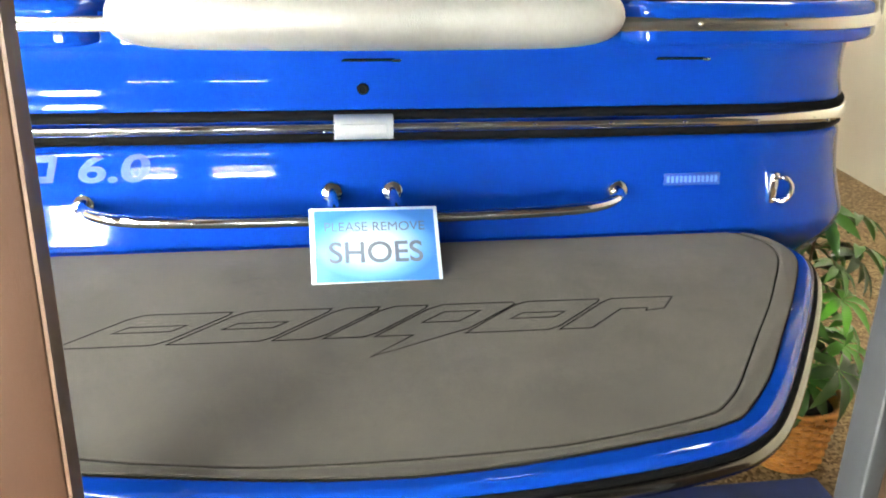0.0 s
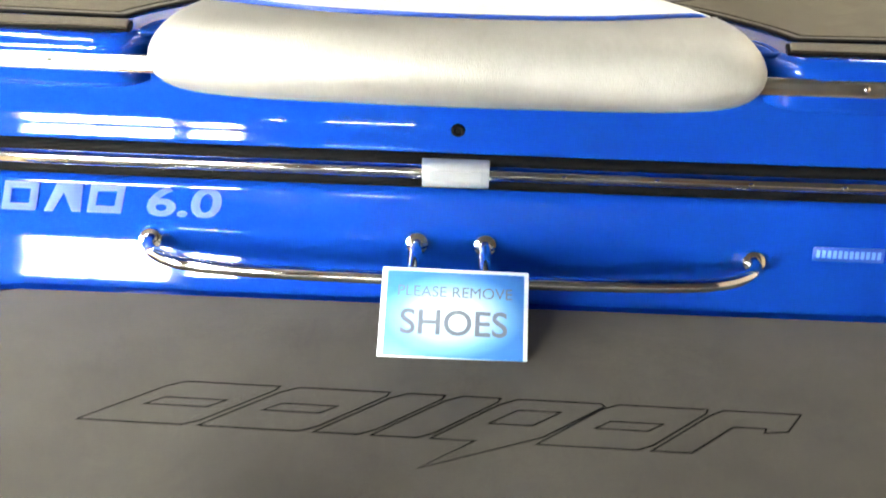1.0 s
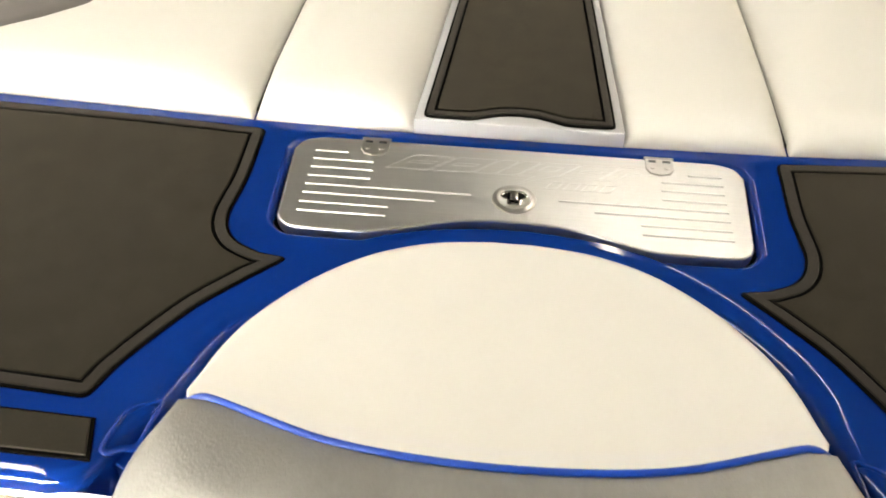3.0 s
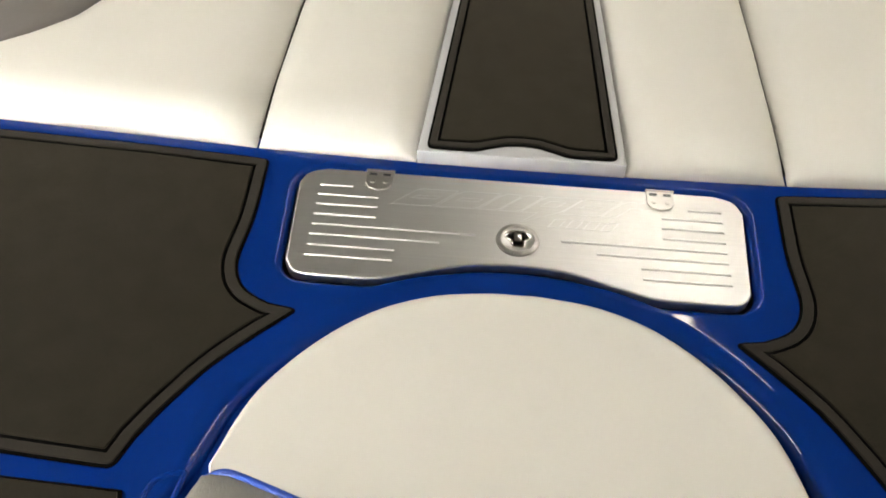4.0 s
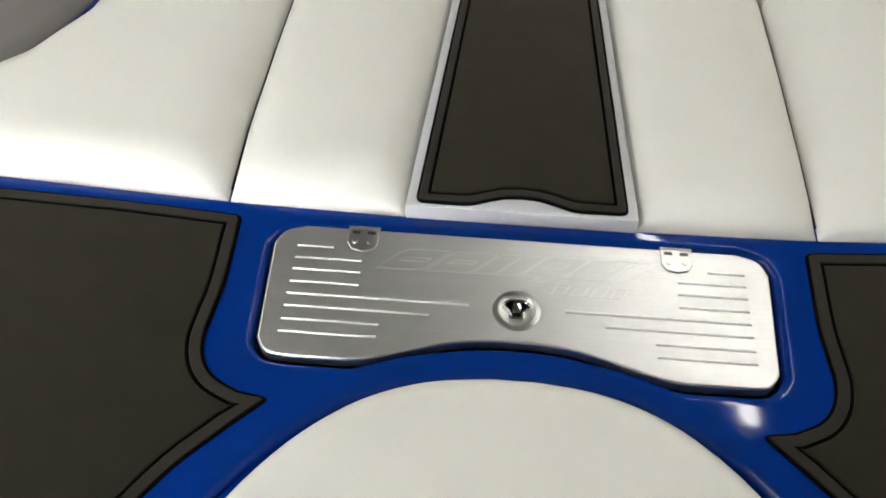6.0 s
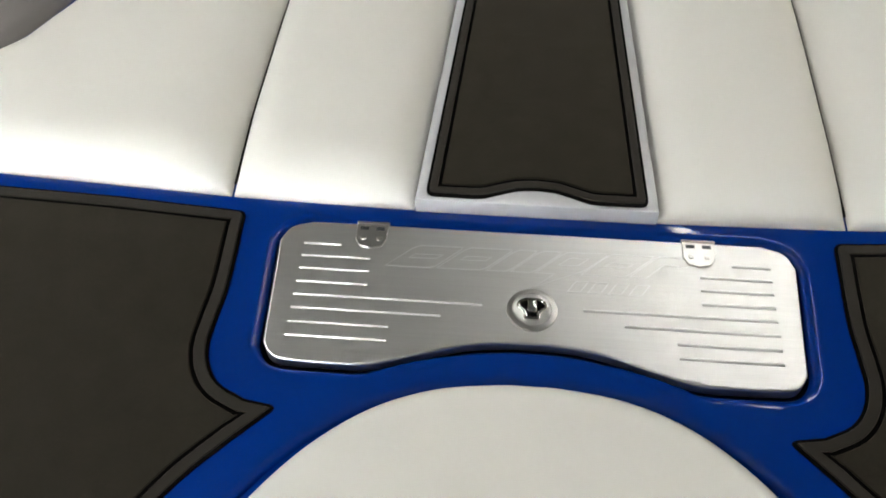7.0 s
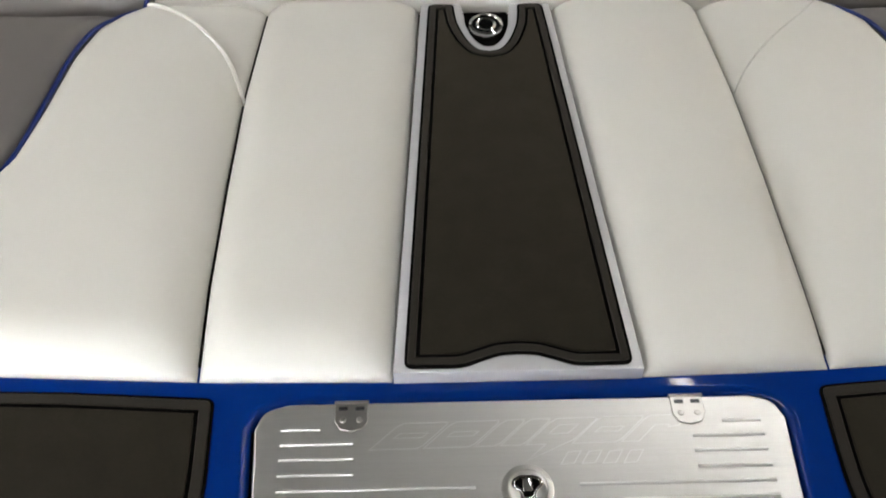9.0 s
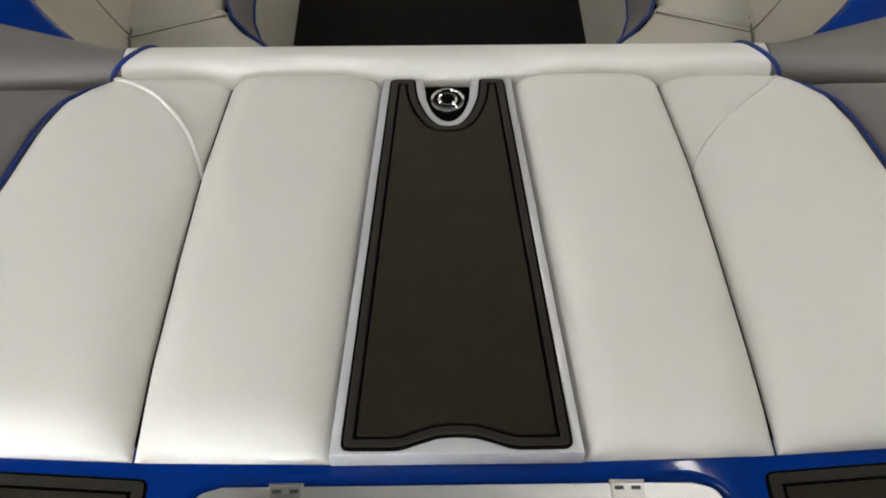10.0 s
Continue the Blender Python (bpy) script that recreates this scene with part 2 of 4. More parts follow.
def slab(name, outer, ztop, zbot, r, mat, parent=None, label="", holes=(), steps=4, weights=None, low=0.0, hole_r=None, rz=None, crown=0.0, crown_in=0.06):
    """A plate with the outline outer, rounded along its upper edges by r; low rounds the lower edge too."""
    outer = ccw(outer)
    rz = r if rz is None else rz
    bm = bmesh.new()
    caps = []

    def ring(loop, z):
        return [bm.verts.new((x, y, z)) for x, y in loop]

    def skin(loop, sign, w, r=r, rz=rz):
        w = w or [1.0] * len(loop)
        rings = []
        if low:
            for k in range(steps):
                a = math.pi / 2 * k / steps
                rings.append(ring(offset(loop, [sign * low * (1 - math.sin(a)) * wi for wi in w]), zbot + low * (1 - math.cos(a))))
        else:
            rings.append(ring(loop, zbot))
        for k in range(steps + 1):
            a = math.pi / 2 * k / steps
            rings.append(ring(offset(loop, [sign * r * (1 - math.cos(a)) * wi for wi in w]), ztop - rz + rz * math.sin(a)))
        for lo, hi in zip(rings, rings[1:]):
            for i in range(len(lo)):
                j = (i + 1) % len(lo)
                bm.faces.new((lo[i], lo[j], hi[j], hi[i]))
        return rings[0], rings[-1]

    bot, top = skin(outer, 1, weights)
    if crown:
        loop = [(v.co.x, v.co.y) for v in top]
        for k in range(1, 5):
            up = ring(offset(loop, crown_in * k / 4), ztop + crown * math.sin(math.pi / 2 * k / 4))
            for i in range(len(up)):
                j = (i + 1) % len(up)
                bm.faces.new((top[i], top[j], up[j], up[i]))
            top = up
    caps.append(top)
    for h in holes:
        _, t = skin(ccw(h), -1, None, hole_r or r, hole_r or rz)
        caps.append(t)
    from mathutils.geometry import tessellate_polygon
    if holes:
        flat = [v for c in caps for v in c]
        for a, b, c in tessellate_polygon([[v.co for v in c] for c in caps]):
            bm.faces.new((flat[a], flat[b], flat[c]))
    else:
        bm.faces.new(top)
        bm.faces.new(bot[::-1])
    ob = finish(bm, name, mat, parent, label, sharp=50)
    if r >= 0.001:
        wn = ob.modifiers.new("even_shading", "WEIGHTED_NORMAL")
        wn.keep_sharp, wn.weight = True, 100
    return ob


def grid(name, rows, mat, parent=None, label="", close_u=False, sharp=60, cap=False):
    """A skin over rows of points."""
    bm = bmesh.new()
    vs = [[bm.verts.new(p) for p in row] for row in rows]
    n = len(rows[0])
    for a, b in zip(vs, vs[1:]):
        for i in range(n if close_u else n - 1):
            j = (i + 1) % n
            bm.faces.new((a[i], a[j], b[j], b[i]))
    if cap:
        bm.faces.new(vs[0][::-1]), bm.faces.new(vs[-1])
    bmesh.ops.remove_doubles(bm, verts=bm.verts, dist=1e-5)
    return finish(bm, name, mat, parent, label, sharp=sharp)


def tube(name, pts, r, mat, parent=None, label="", n=12, closed=False, squash=1.0):
    """A round bar along pts; r is a number or one number a point."""
    p = [Vector(q) for q in pts]
    m = len(p)
    rows = []
    ref = Vector((0, 0, 1))
    for i in range(m):
        a = p[i - 1] if (i > 0 or closed) else p[i]
        b = p[(i + 1) % m] if (i + 1 < m or closed) else p[i]
        t = (b - a).normalized()
        if abs(t.dot(ref)) > 0.95:
            ref = Vector((0, 1, 0))
        s = t.cross(ref).normalized()
        u = s.cross(t).normalized()
        ri = r if isinstance(r, (int, float)) else r[i]
        rows.append([p[i] + (s * math.cos(2 * math.pi * k / n) + u * math.sin(2 * math.pi * k / n) * squash) * ri for k in range(n)])
        ref = u
    if closed:
        rows.append(rows[0])
    return grid(name, rows, mat, parent, label, close_u=True, cap=not closed, sharp=70)


def ribbon(name, lines, width, z, height, mat, parent=None, label=""):
    """Flat raised lines: each a list of 2D points and whether it closes; joined into one engraved or printed figure."""
    bm = bmesh.new()
    for pts, closed in lines:
        p = [Vector(q) for q in pts]
        m = len(p)
        side = []
        for i in range(m):
            a = p[i - 1] if (i > 0 or closed) else p[i]
            b = p[(i + 1) % m] if (i + 1 < m or closed) else p[i]
            t1 = (p[i] - a).normalized() if (p[i] - a).length > 1e-9 else (b - p[i]).normalized()
            t2 = (b - p[i]).normalized() if (b - p[i]).length > 1e-9 else t1
            s = t1 + t2
            s = s.normalized() if s.length > 1e-6 else t1
            k = 1 / max(abs(s.dot(t1)), 0.45)
            side.append(Vector((-s.y, s.x)) * k * width / 2)
        l0 = [bm.verts.new((q.x + s.x, q.y + s.y, z)) for q, s in zip(p, side)]
        r0 = [bm.verts.new((q.x - s.x, q.y - s.y, z)) for q, s in zip(p, side)]
        l1 = [bm.verts.new((v.co.x, v.co.y, z + height)) for v in l0]
        r1 = [bm.verts.new((v.co.x, v.co.y, z + height)) for v in r0]
        for i in range(m if closed else m - 1):
            j = (i + 1) % m
            for a, b in ((l1, r1), (r1, r0), (l0, l1)):
                bm.faces.new((a[i], a[j], b[j], b[i]))
    return finish(bm, name, mat, parent, label, smooth=False)


def lathe(name, profile, mat, parent=None, label="", at=(0, 0, 0), n=32, wob=None):
    rows = []
    for k, (r, z) in enumerate(profile):
        rows.append([(at[0] + max(r, 1e-4) * math.cos(2 * math.pi * i / n) * (wob(k, i) if wob else 1),
                      at[1] + max(r, 1e-4) * math.sin(2 * math.pi * i / n) * (wob(k, i) if wob else 1), at[2] + z) for i in range(n)])
    return grid(name, rows, mat, parent, label, close_u=True, sharp=35)


def box(name, lo, hi, mat, parent=None, label="", bevel=0.0):
    bm = bmesh.new()
    bmesh.ops.create_cube(bm, size=1)
    for v in bm.verts:
        v.co = Vector([(a + b) / 2 + c * (b - a) for a, b, c in zip(lo, hi, v.co)])
    if bevel:
        bmesh.ops.bevel(bm, geom=bm.edges, offset=bevel, segments=2, affect="EDGES", profile=0.5)
    return finish(bm, name, mat, parent, label, sharp=50)


def mirrored(half):
    """A whole outline from its right half, which runs from the middle round to the middle."""
    return half + [(-x, y) for x, y in reversed(half)]


def flip(pts):
    return [(-p[0], *p[1:]) for p in pts]


def interp(x, table):
    return float(np.interp(x, [a for a, _ in table], [b for _, b in table]))


# ---- room ----
X0, X1, Y0, Y1 = -6.0, 2.75, -3.1, 9.0
# the first opening is added, unseen, to brighten the left of the stern
WINDOWS = [(-5.4, -3.1, -0.55, 0.42), (-2.45, -1.50, 0.04, 0.98), (-1.46, -1.12, 0.30, 0.98), (-1.02, -0.20, -0.245, -0.145)]


def room():
    tagged(box("floor", (X0 - 0.2, Y0 - 0.2, FLOOR_Z - 0.1), (X1 + 0.2, Y1 + 0.2, FLOOR_Z), M_CARPET),
           "beige pebble-patterned showroom carpet", "floor", kind="structure")
    tagged(box("ceiling", (X0 - 0.2, Y0 - 0.2, CEIL_Z), (X1 + 0.2, Y1 + 0.2, CEIL_Z + 0.1), M_CEIL), "dim grey showroom ceiling", "ceiling", kind="structure")
    tagged(box("wall_east", (X1, Y0, FLOOR_Z), (X1 + 0.15, Y1, CEIL_Z), M_WALL), "plain cream painted showroom wall", "wall", kind="structure")
    tagged(box("wall_west", (X0 - 0.15, Y0, FLOOR_Z), (X0, Y1, CEIL_Z), M_WALL), "plain cream painted showroom wall", "wall", kind="structure")
    tagged(box("wall_north", (X0, Y1, FLOOR_Z), (X1, Y1 + 0.15, CEIL_Z), M_WALL), "plain cream painted showroom wall", "wall", kind="structure")
    # unseen wall, set close and dark to darken what the stern reflects
    # the wall behind the camera has a row of windows that let the daylight in
    south = thing("wall_south", "charcoal wall with a row of windows, set close to darken reflections", "wall", kind="structure")
    edge = X0
    for k, (wx0, wx1, wz0, wz1) in enumerate(WINDOWS):
        for lo, hi in (((edge, FLOOR_Z), (wx0, CEIL_Z)), ((wx0, FLOOR_Z), (wx1, wz0)), ((wx0, wz1), (wx1, CEIL_Z))):
            box("wall_panel", (lo[0], Y0 - 0.15, lo[1]), (hi[0], Y0, hi[1]), M_DARKWALL, south)
        edge = wx1
        win = thing("window_%d" % (k + 1), "bright unseen window with a white frame, placed for its light on the stern", "window", kind="structure")
        bars = [wx0, wx1 - 0.03] + ([wx0 + (wx1 - wx0) * 0.49] if wx1 - wx0 > 0.8 else [])
        for x in bars:
            box("window_frame", (x, Y0 - 0.11, wz0), (x + 0.03, Y0 - 0.05, wz1), M_LAMPCASE, win)
        for z in (wz0, wz1 - 0.03):
            box("window_rail", (wx0 + 0.03, Y0 - 0.108, z), (wx1 - 0.03, Y0 - 0.052, z + 0.03), M_LAMPCASE, win)
    box("wall_panel", (edge, Y0 - 0.15, FLOOR_Z), (X1, Y0, CEIL_Z), M_DARKWALL, south)
    day = box("backdrop", (-6.8, Y0 - 1.2, -1.2), (0.7, Y0 - 1.15, 1.8), M_DAY)
    tagged(day, "bright daylight sky outside the window", "sky", kind="structure")


room()


def ceiling_light(x, y, length=2.4, width=0.165, turn=0.0):
    t = thing("ceiling_light", "white ceiling light with a glowing diffuser", "ceiling light", "showroom ceiling lights")
    t.matrix_basis = pose(x, y, CEIL_Z, 0, 0, turn)
    box("casing", (-width / 2, -length / 2, -0.06), (width / 2, length / 2, 0), M_LAMPCASE, t, bevel=0.01)
    box("diffuser", (-width / 2 + 0.02, -length / 2 + 0.02, -0.072), (width / 2 - 0.02, length / 2 - 0.02, -0.0605), M_TUBE, t, "glowing white diffuser", bevel=0.003)
    return t


ceiling_light(-1.75, -1.25, 3.1, 0.24)
lamp0 = ceiling_light(-3.6, -1.6)
# the last of these, at x = 2.1, is added to brighten the side wall
for lx, ly in ( (-2.9, 1.5), (-4.7, 1.5), (2.1, 1.6)):
    copy_thing(lamp0, pose(lx, ly, CEIL_Z))
# the lamp over the bow runs askew to the boat
ceiling_light(0.72, 2.34, 1.9, 0.10, 21)

# ---- the boat: hull, deck, swim platform ----
boat = thing("boat", "royal blue ski boat with grey foam decks and chrome trim", "boat")
boat.matrix_basis = pose(0, 0, 0)

HALF_PLAN = [(0.0, 0.0), (0.4, 0.0), (0.75, 0.004), (0.93, 0.012), (1.02, 0.03), (1.08, 0.07), (1.115, 0.13), (1.14, 0.22), (1.155, 0.4), (1.17, 0.8), (1.18, 1.6), (1.18, 3.6)]
half = spline(HALF_PLAN, 6)
PLAN = [(-x, y) for x, y in reversed(half[1:])] + half


def plan_normals(path):
    out = []
    for i in range(len(path)):
        a, b = Vector(path[max(i - 1, 0)]), Vector(path[min(i + 1, len(path) - 1)])
        t = (b - a).normalized()
        out.append((t.y, -t.x))
    return out


PLAN_N = plan_normals(PLAN)


def along_hull(d, z):
    """Points round the hull, d metres out from its plan line, at the height z."""
    return [(x + nx * d, y + ny * d, z) for (x, y), (nx, ny) in zip(PLAN, PLAN_N)]


# out from the plan line, height: the stern leans forward as it rises, then flares under the deck's lip
HULL_PROFILE = [(-0.75, -0.62), (-0.30, -0.45), (-0.06, -0.22), (0.0, -0.15), (0.019, -0.115), (0.0248, -0.090), (0.0215, -0.072), (0.0162, -0.055), (0.0105, -0.038), (0.0045, -0.018), (0.0, 0.0), (-0.0030, 0.016), (-0.0055, 0.032), (-0.0078, 0.048), (-0.0108, 0.075), (-0.0135, 0.100), (-0.026, 0.110), (-0.042, 0.118),
                (-0.046, 0.145), (-0.036, 0.166), (-0.024, 0.172), (-0.0215, 0.177), (-0.0215, 0.182), (-0.0232, 0.190), (-0.0253, 0.198), (-0.0276, 0.206), (-0.0292, 0.214), (-0.0303, 0.224), (-0.031, 0.24), (-0.03, 0.28), (-0.02, 0.31), (0.01, 0.335), (0.03, 0.35), (0.03, 0.40)]
prof = spline(HULL_PROFILE, 4)
grid("hull", [along_hull(d, z) for d, z in prof], M_BLUE, boat, "glossy royal blue gelcoat stern", sharp=80)
grid("rail_backing", [along_hull(d, z) for d, z in ((-0.045, 0.109), (-0.018, 0.111), (-0.012, 0.116), (-0.0115, 0.125), (-0.022, 0.129), (-0.022, 0.157), (-0.0115, 0.161), (-0.012, 0.170), (-0.018, 0.175), (-0.045, 0.177))],
     M_RUBBER, boat, "black rubber rub rail base", sharp=80)
rail = tube("rub_rail", along_hull(-0.0175, 0.1435), 0.0160, M_CHROME, boat, "polished stainless rub rail insert", n=12)
for k in range(-6, 7):
    if k == 0:
        continue
    sx = (0.03 + 0.161 * abs(k)) * (1 if k > 0 else -1)
    lathe("rail_screw", [(0.0001, 0.0022), (0.0035, 0.0018), (0.005, 0.0)], M_CHROME, rail, n=10).matrix_basis = pose(sx, 0.0022, 0.1435, 90)

# clear-coated joint cover in the middle of the rub rail
SECTION = ((0.0, 0.118), (0.02, 0.119), (0.033, 0.123), (0.038, 0.134), (0.0395, 0.146), (0.038, 0.158), (0.033, 0.165), (0.02, 0.168), (0.0, 0.169))
cover = grid("rail_joint_cover", [[(x, 0.026 - a * k, z) for a, z in SECTION] for x, k in ((-0.055, 0.80), (-0.054, 0.96), (-0.051, 1.0), (0.0, 1.0), (0.058, 1.0), (0.061, 0.96), (0.062, 0.80))],
             M_COVER, boat, "milky clear plastic joint cover", sharp=50)
pressed = slab("pressed_panel", rounded([(-0.043, -0.011), (0.049, -0.011), (0.049, 0.009), (-0.043, 0.009)], 0.004), 0.0018, -0.001, 0.0012, M_COVER, cover, steps=2)
pressed.matrix_basis = pose(0.0, -0.0125, 0.146, 90)
# drain hole under the lip
lathe("drain_fitting", [(0.0001, 0.0015), (0.005, 0.001), (0.007, 0.0035), (0.010, 0.003), (0.0125, -0.001)], M_RUBBER, boat, "small black drain fitting", n=20).matrix_basis = pose(0.005, 0.0286, 0.214, 90)

# seat and lid outlines
SEAT_ARC = spline([(0.368, -0.142), (0.347, -0.060), (0.318, -0.003), (0.262, 0.066), (0.193, 0.121), (0.117, 0.153), (0.04, 0.165), (0.0, 0.166)], 5)
SEAT_ARC = SEAT_ARC + [(-x, y) for x, y in reversed(SEAT_ARC[:-1])]           # right end, over the top, left end
PIPE_HALF = [(0.367, -0.161), (0.350, -0.1545), (0.33, -0.156), (0.29, -0.169), (0.214, -0.194), (0.148, -0.207), (0.07, -0.214)]
SEAT_PIPE = spline([(-x, y) for x, y in PIPE_HALF] + [(0.0, -0.216)] + PIPE_HALF[::-1], 3)
LID = [(0.0, 0.234), (0.028, 0.2335), (0.082, 0.227), (0.15, 0.206), (0.195, 0.192), (0.222, 0.188), (0.31, 0.189), (0.332, 0.197), (0.343, 0.215), (0.351, 0.378), (0.338, 0.402), (0.309, 0.413), (0.0, 0.413)]
LID_HALF = spline(LID[:6], 4)[:-1] + spline(LID[5:9], 4)[:-1] + spline(LID[8:10], 3)[:-1] + spline(LID[9:12], 5)[:-1] + LID[11:]
LID_LOOP = ccw(LID_HALF + [(-x, y) for x, y in reversed(LID_HALF[1:-1])])

LIP = [(0.40, -0.262), (0.55, -0.258), (0.75, -0.252), (0.84, -0.240), (0.92, -0.200), (0.97, -0.140), (1.015, -0.05), (1.06, 0.06), (1.10, 0.22), (1.12, 0.5), (1.13, 1.0), (1.13, 1.34)]
LIP_CURVE = spline(LIP, 5)


def deck():
    cut = [(p[0] * 1.06, p[1] + 0.016) for p in SEAT_ARC]
    cut = spline([(0.500, -0.2605), (0.470, -0.256), (0.450, -0.240), (0.428, -0.198), (0.397, -0.145)], 5)[:-1] + [p for p in cut if p[1] > -0.12]
    cut = [p for p in cut if p[0] > 0]
    right = [p for p in LIP_CURVE if p[0] > 0.515]
    loop = list(right) + [(-x, y) for x, y in reversed(right)] + [(-x, y) for x, y in cut] + list(reversed(cut))
    # the moulding rolls gently down to the seat and more tightly over the outer lip
    loop = ccw(loop)
    inner = {(abs(x), y) for x, y in cut}
    roll = [interp(-y, [(-0.2, 1.0), (0.06, 1.0), (0.14, 0.5), (0.3, 0.45)]) if (abs(x), y) in inner else 0.5 for x, y in loop]
    slab("deck", loop, DECK_Z, 0.352, 0.036, M_BLUE, boat, "glossy royal blue gelcoat deck", holes=[offset(LID_LOOP, -0.006)], steps=8, low=0.011, hole_r=0.013, rz=0.020, weights=roll)
    # soft ridges added beside the bolster's ends, to catch glints as moulded hollows would
    for s in (1, -1):
        ridge = spline([(0.436, -0.158, 0.423), (0.420, -0.146, 0.422), (0.402, -0.140, 0.420), (0.406, -0.165, 0.418), (0.412, -0.198, 0.416), (0.428, -0.206, 0.419), (0.447, -0.214, 0.422), (0.443, -0.185, 0.4235)], 5, True)
        tube("glint_ridge", [(s * x, y, z) for x, y, z in ridge], 0.0045, M_BLUE, boat, n=14, closed=True)
    # black floor, for the shade in the gap round the lid
    slab("hatch_well", offset(LID_LOOP, -0.012), 0.405, 0.36, 0.002, M_RUBBER, boat)
    floor_half = [(0.0, -0.235), (0.40, -0.235), (0.465, -0.20), (0.44, -0.10), (0.38, 0.02), (0.25, 0.14), (0.0, 0.19)]
    slab("seat_recess", mirrored(floor_half), 0.402, 0.353, 0.004, M_BLUE, boat)
    slab("deck_underside", mirrored([(0.0, -0.20), (0.78, -0.20), (0.95, -0.08), (1.06, 0.10), (1.08, 0.3), (0.0, 0.3)]), 0.3525, 0.335, 0.002, M_BLUE, boat)
    # bright trim along the lip, broken by the bolster
    for s in (1, -1):
        pts = spline([(0.37, -0.263)] + LIP[:8], 8)
        nn = plan_normals(pts)
        rows = []
        for a, z in ((-0.004, 0.3775), (0.006, 0.3785), (0.0075, 0.382), (0.0015, 0.398), (-0.001, 0.4005), (-0.004, 0.4010)):
            rows.append([(s * (x + nx * a), y + ny * a, z) for (x, y), (nx, ny) in zip(pts, nn)])
        trim = grid("lip_trim", rows, M_TRIM, boat, "satin metal trim strip along the deck lip", sharp=60)
        for tx in (0.56, 0.72):
            ty = interp(tx, LIP[:3]) - 0.0055
            lathe("trim_screw", [(0.0001, 0.002), (0.003, 0.0016), (0.0045, 0.0)], M_CHROME, trim, n=10).matrix_basis = pose(s * tx, ty, 0.389, 110)


deck()


def foam_pad(outline, z, thick, border, parent, name, label):
    """A foam deck pad: dark base, a border strip and a middle field, with a routed groove between them."""
    outline = ccw(outline)
    soft_edge = blunt(outline, 0.013)
    base = slab(name, soft_edge, z + thick * 0.55, z, 0.0008, M_BLACK, parent, label, steps=1)
    inner = offset(outline, border)
    slab("pad_border", offset(soft_edge, 0.0045), z + thick, z + thick * 0.5, 0.0012, M_FOAM_EDGE, base, holes=[inner], steps=2)
    slab("pad_field", offset(outline, border + 0.0058), z + thick, z + thick * 0.5, 0.0012, M_FOAM, base, steps=2)
    return base


DECK_PAD = ([(0.98, 0.40), (0.965, 0.452), (0.86, 0.451), (0.60, 0.440), (0.408, 0.426)]
            + spline([(0.4075, 0.40), (0.405, 0.30), (0.409, 0.245), (0.411, 0.207), (0.403, 0.174), (0.384, 0.149), (0.350, 0.131)], 4)
            + [(0.306, 0.124)]
            + spline([(0.352, 0.077), (0.404, 0.018), (0.45, -0.055), (0.474, -0.10)], 4)
            + [(0.490, -0.146), (0.60, -0.139), (0.80, -0.125)] + spline([(0.88, -0.10), (0.94, -0.02), (0.97, 0.10), (0.98, 0.30)], 3))
STEP_PAD = [(0.469, -0.173), (0.454, -0.232), (0.60, -0.229), (0.78, -0.222), (0.84, -0.205), (0.87, -0.165), (0.80, -0.158), (0.60, -0.168)]
for outline in (DECK_PAD, flip(DECK_PAD)):
    foam_pad(outline, DECK_Z, 0.005, 0.019, boat, "deck_pad", "grey foam deck pad with a routed border")
for outline in (STEP_PAD, flip(STEP_PAD)):
    b = slab("step_pad", ccw(outline), DECK_Z + 0.004, DECK_Z, 0.001, M_BLACK, boat, "narrow grey foam step pad", steps=1)
    slab("pad_field", offset(ccw(outline), 0.005), DECK_Z + 0.007, DECK_Z + 0.003, 0.0012, M_FOAM, b, steps=2)

# swim platform
def reach(y):
    """Carries the rear third of the platform a little further aft."""
    return y if y > -0.5 else -0.5 + (y + 0.5) * 1.09


PLAT_HALF = spline([(0.0, -0.825), (0.13, -0.819), (0.30, -0.802), (0.43, -0.777), (0.50, -0.748), (0.57, -0.688), (0.68, -0.55), (0.77, -0.42), (0.85, -0.29), (0.888, -0.21), (0.893, -0.15), (0.87, -0.08), (0.82, -0.02), (0.7, 0.0)], 5)
PLAT_HALF = [(x, reach(y)) for x, y in PLAT_HALF]
PLAT_LOOP = mirrored(PLAT_HALF)
platform = slab("swim_platform", PLAT_LOOP, PLAT_Z, PLAT_Z - 0.06, 0.016, M_BLUE, boat, "blue swim platform with a chrome rim", steps=5, low=0.01)
rim = [(x, y, PLAT_Z - 0.034) for x, y in offset(ccw(PLAT_LOOP), -0.006) if y < -0.03]
rim.sort(key=lambda p: math.atan2(p[0], -(p[1] - 0.1)))
tube("platform_rim", rim, 0.012, M_RIM, platform, "polished stainless rim", n=12)
tube("rim_gasket", [(x * 0.996, y + 0.004, PLAT_Z - 0.018) for x, y, z in rim], 0.0065, M_RUBBER, platform, n=8)

PPAD_HALF = spline([(0.0, -0.796), (0.11, -0.790), (0.218, -0.777), (0.393, -0.749), (0.46, -0.731), (0.50, -0.708), (0.58, -0.626), (0.67, -0.505), (0.755, -0.38), (0.835, -0.25), (0.862, -0.19), (0.865, -0.14), (0.848, -0.085), (0.80, -0.05)], 5)
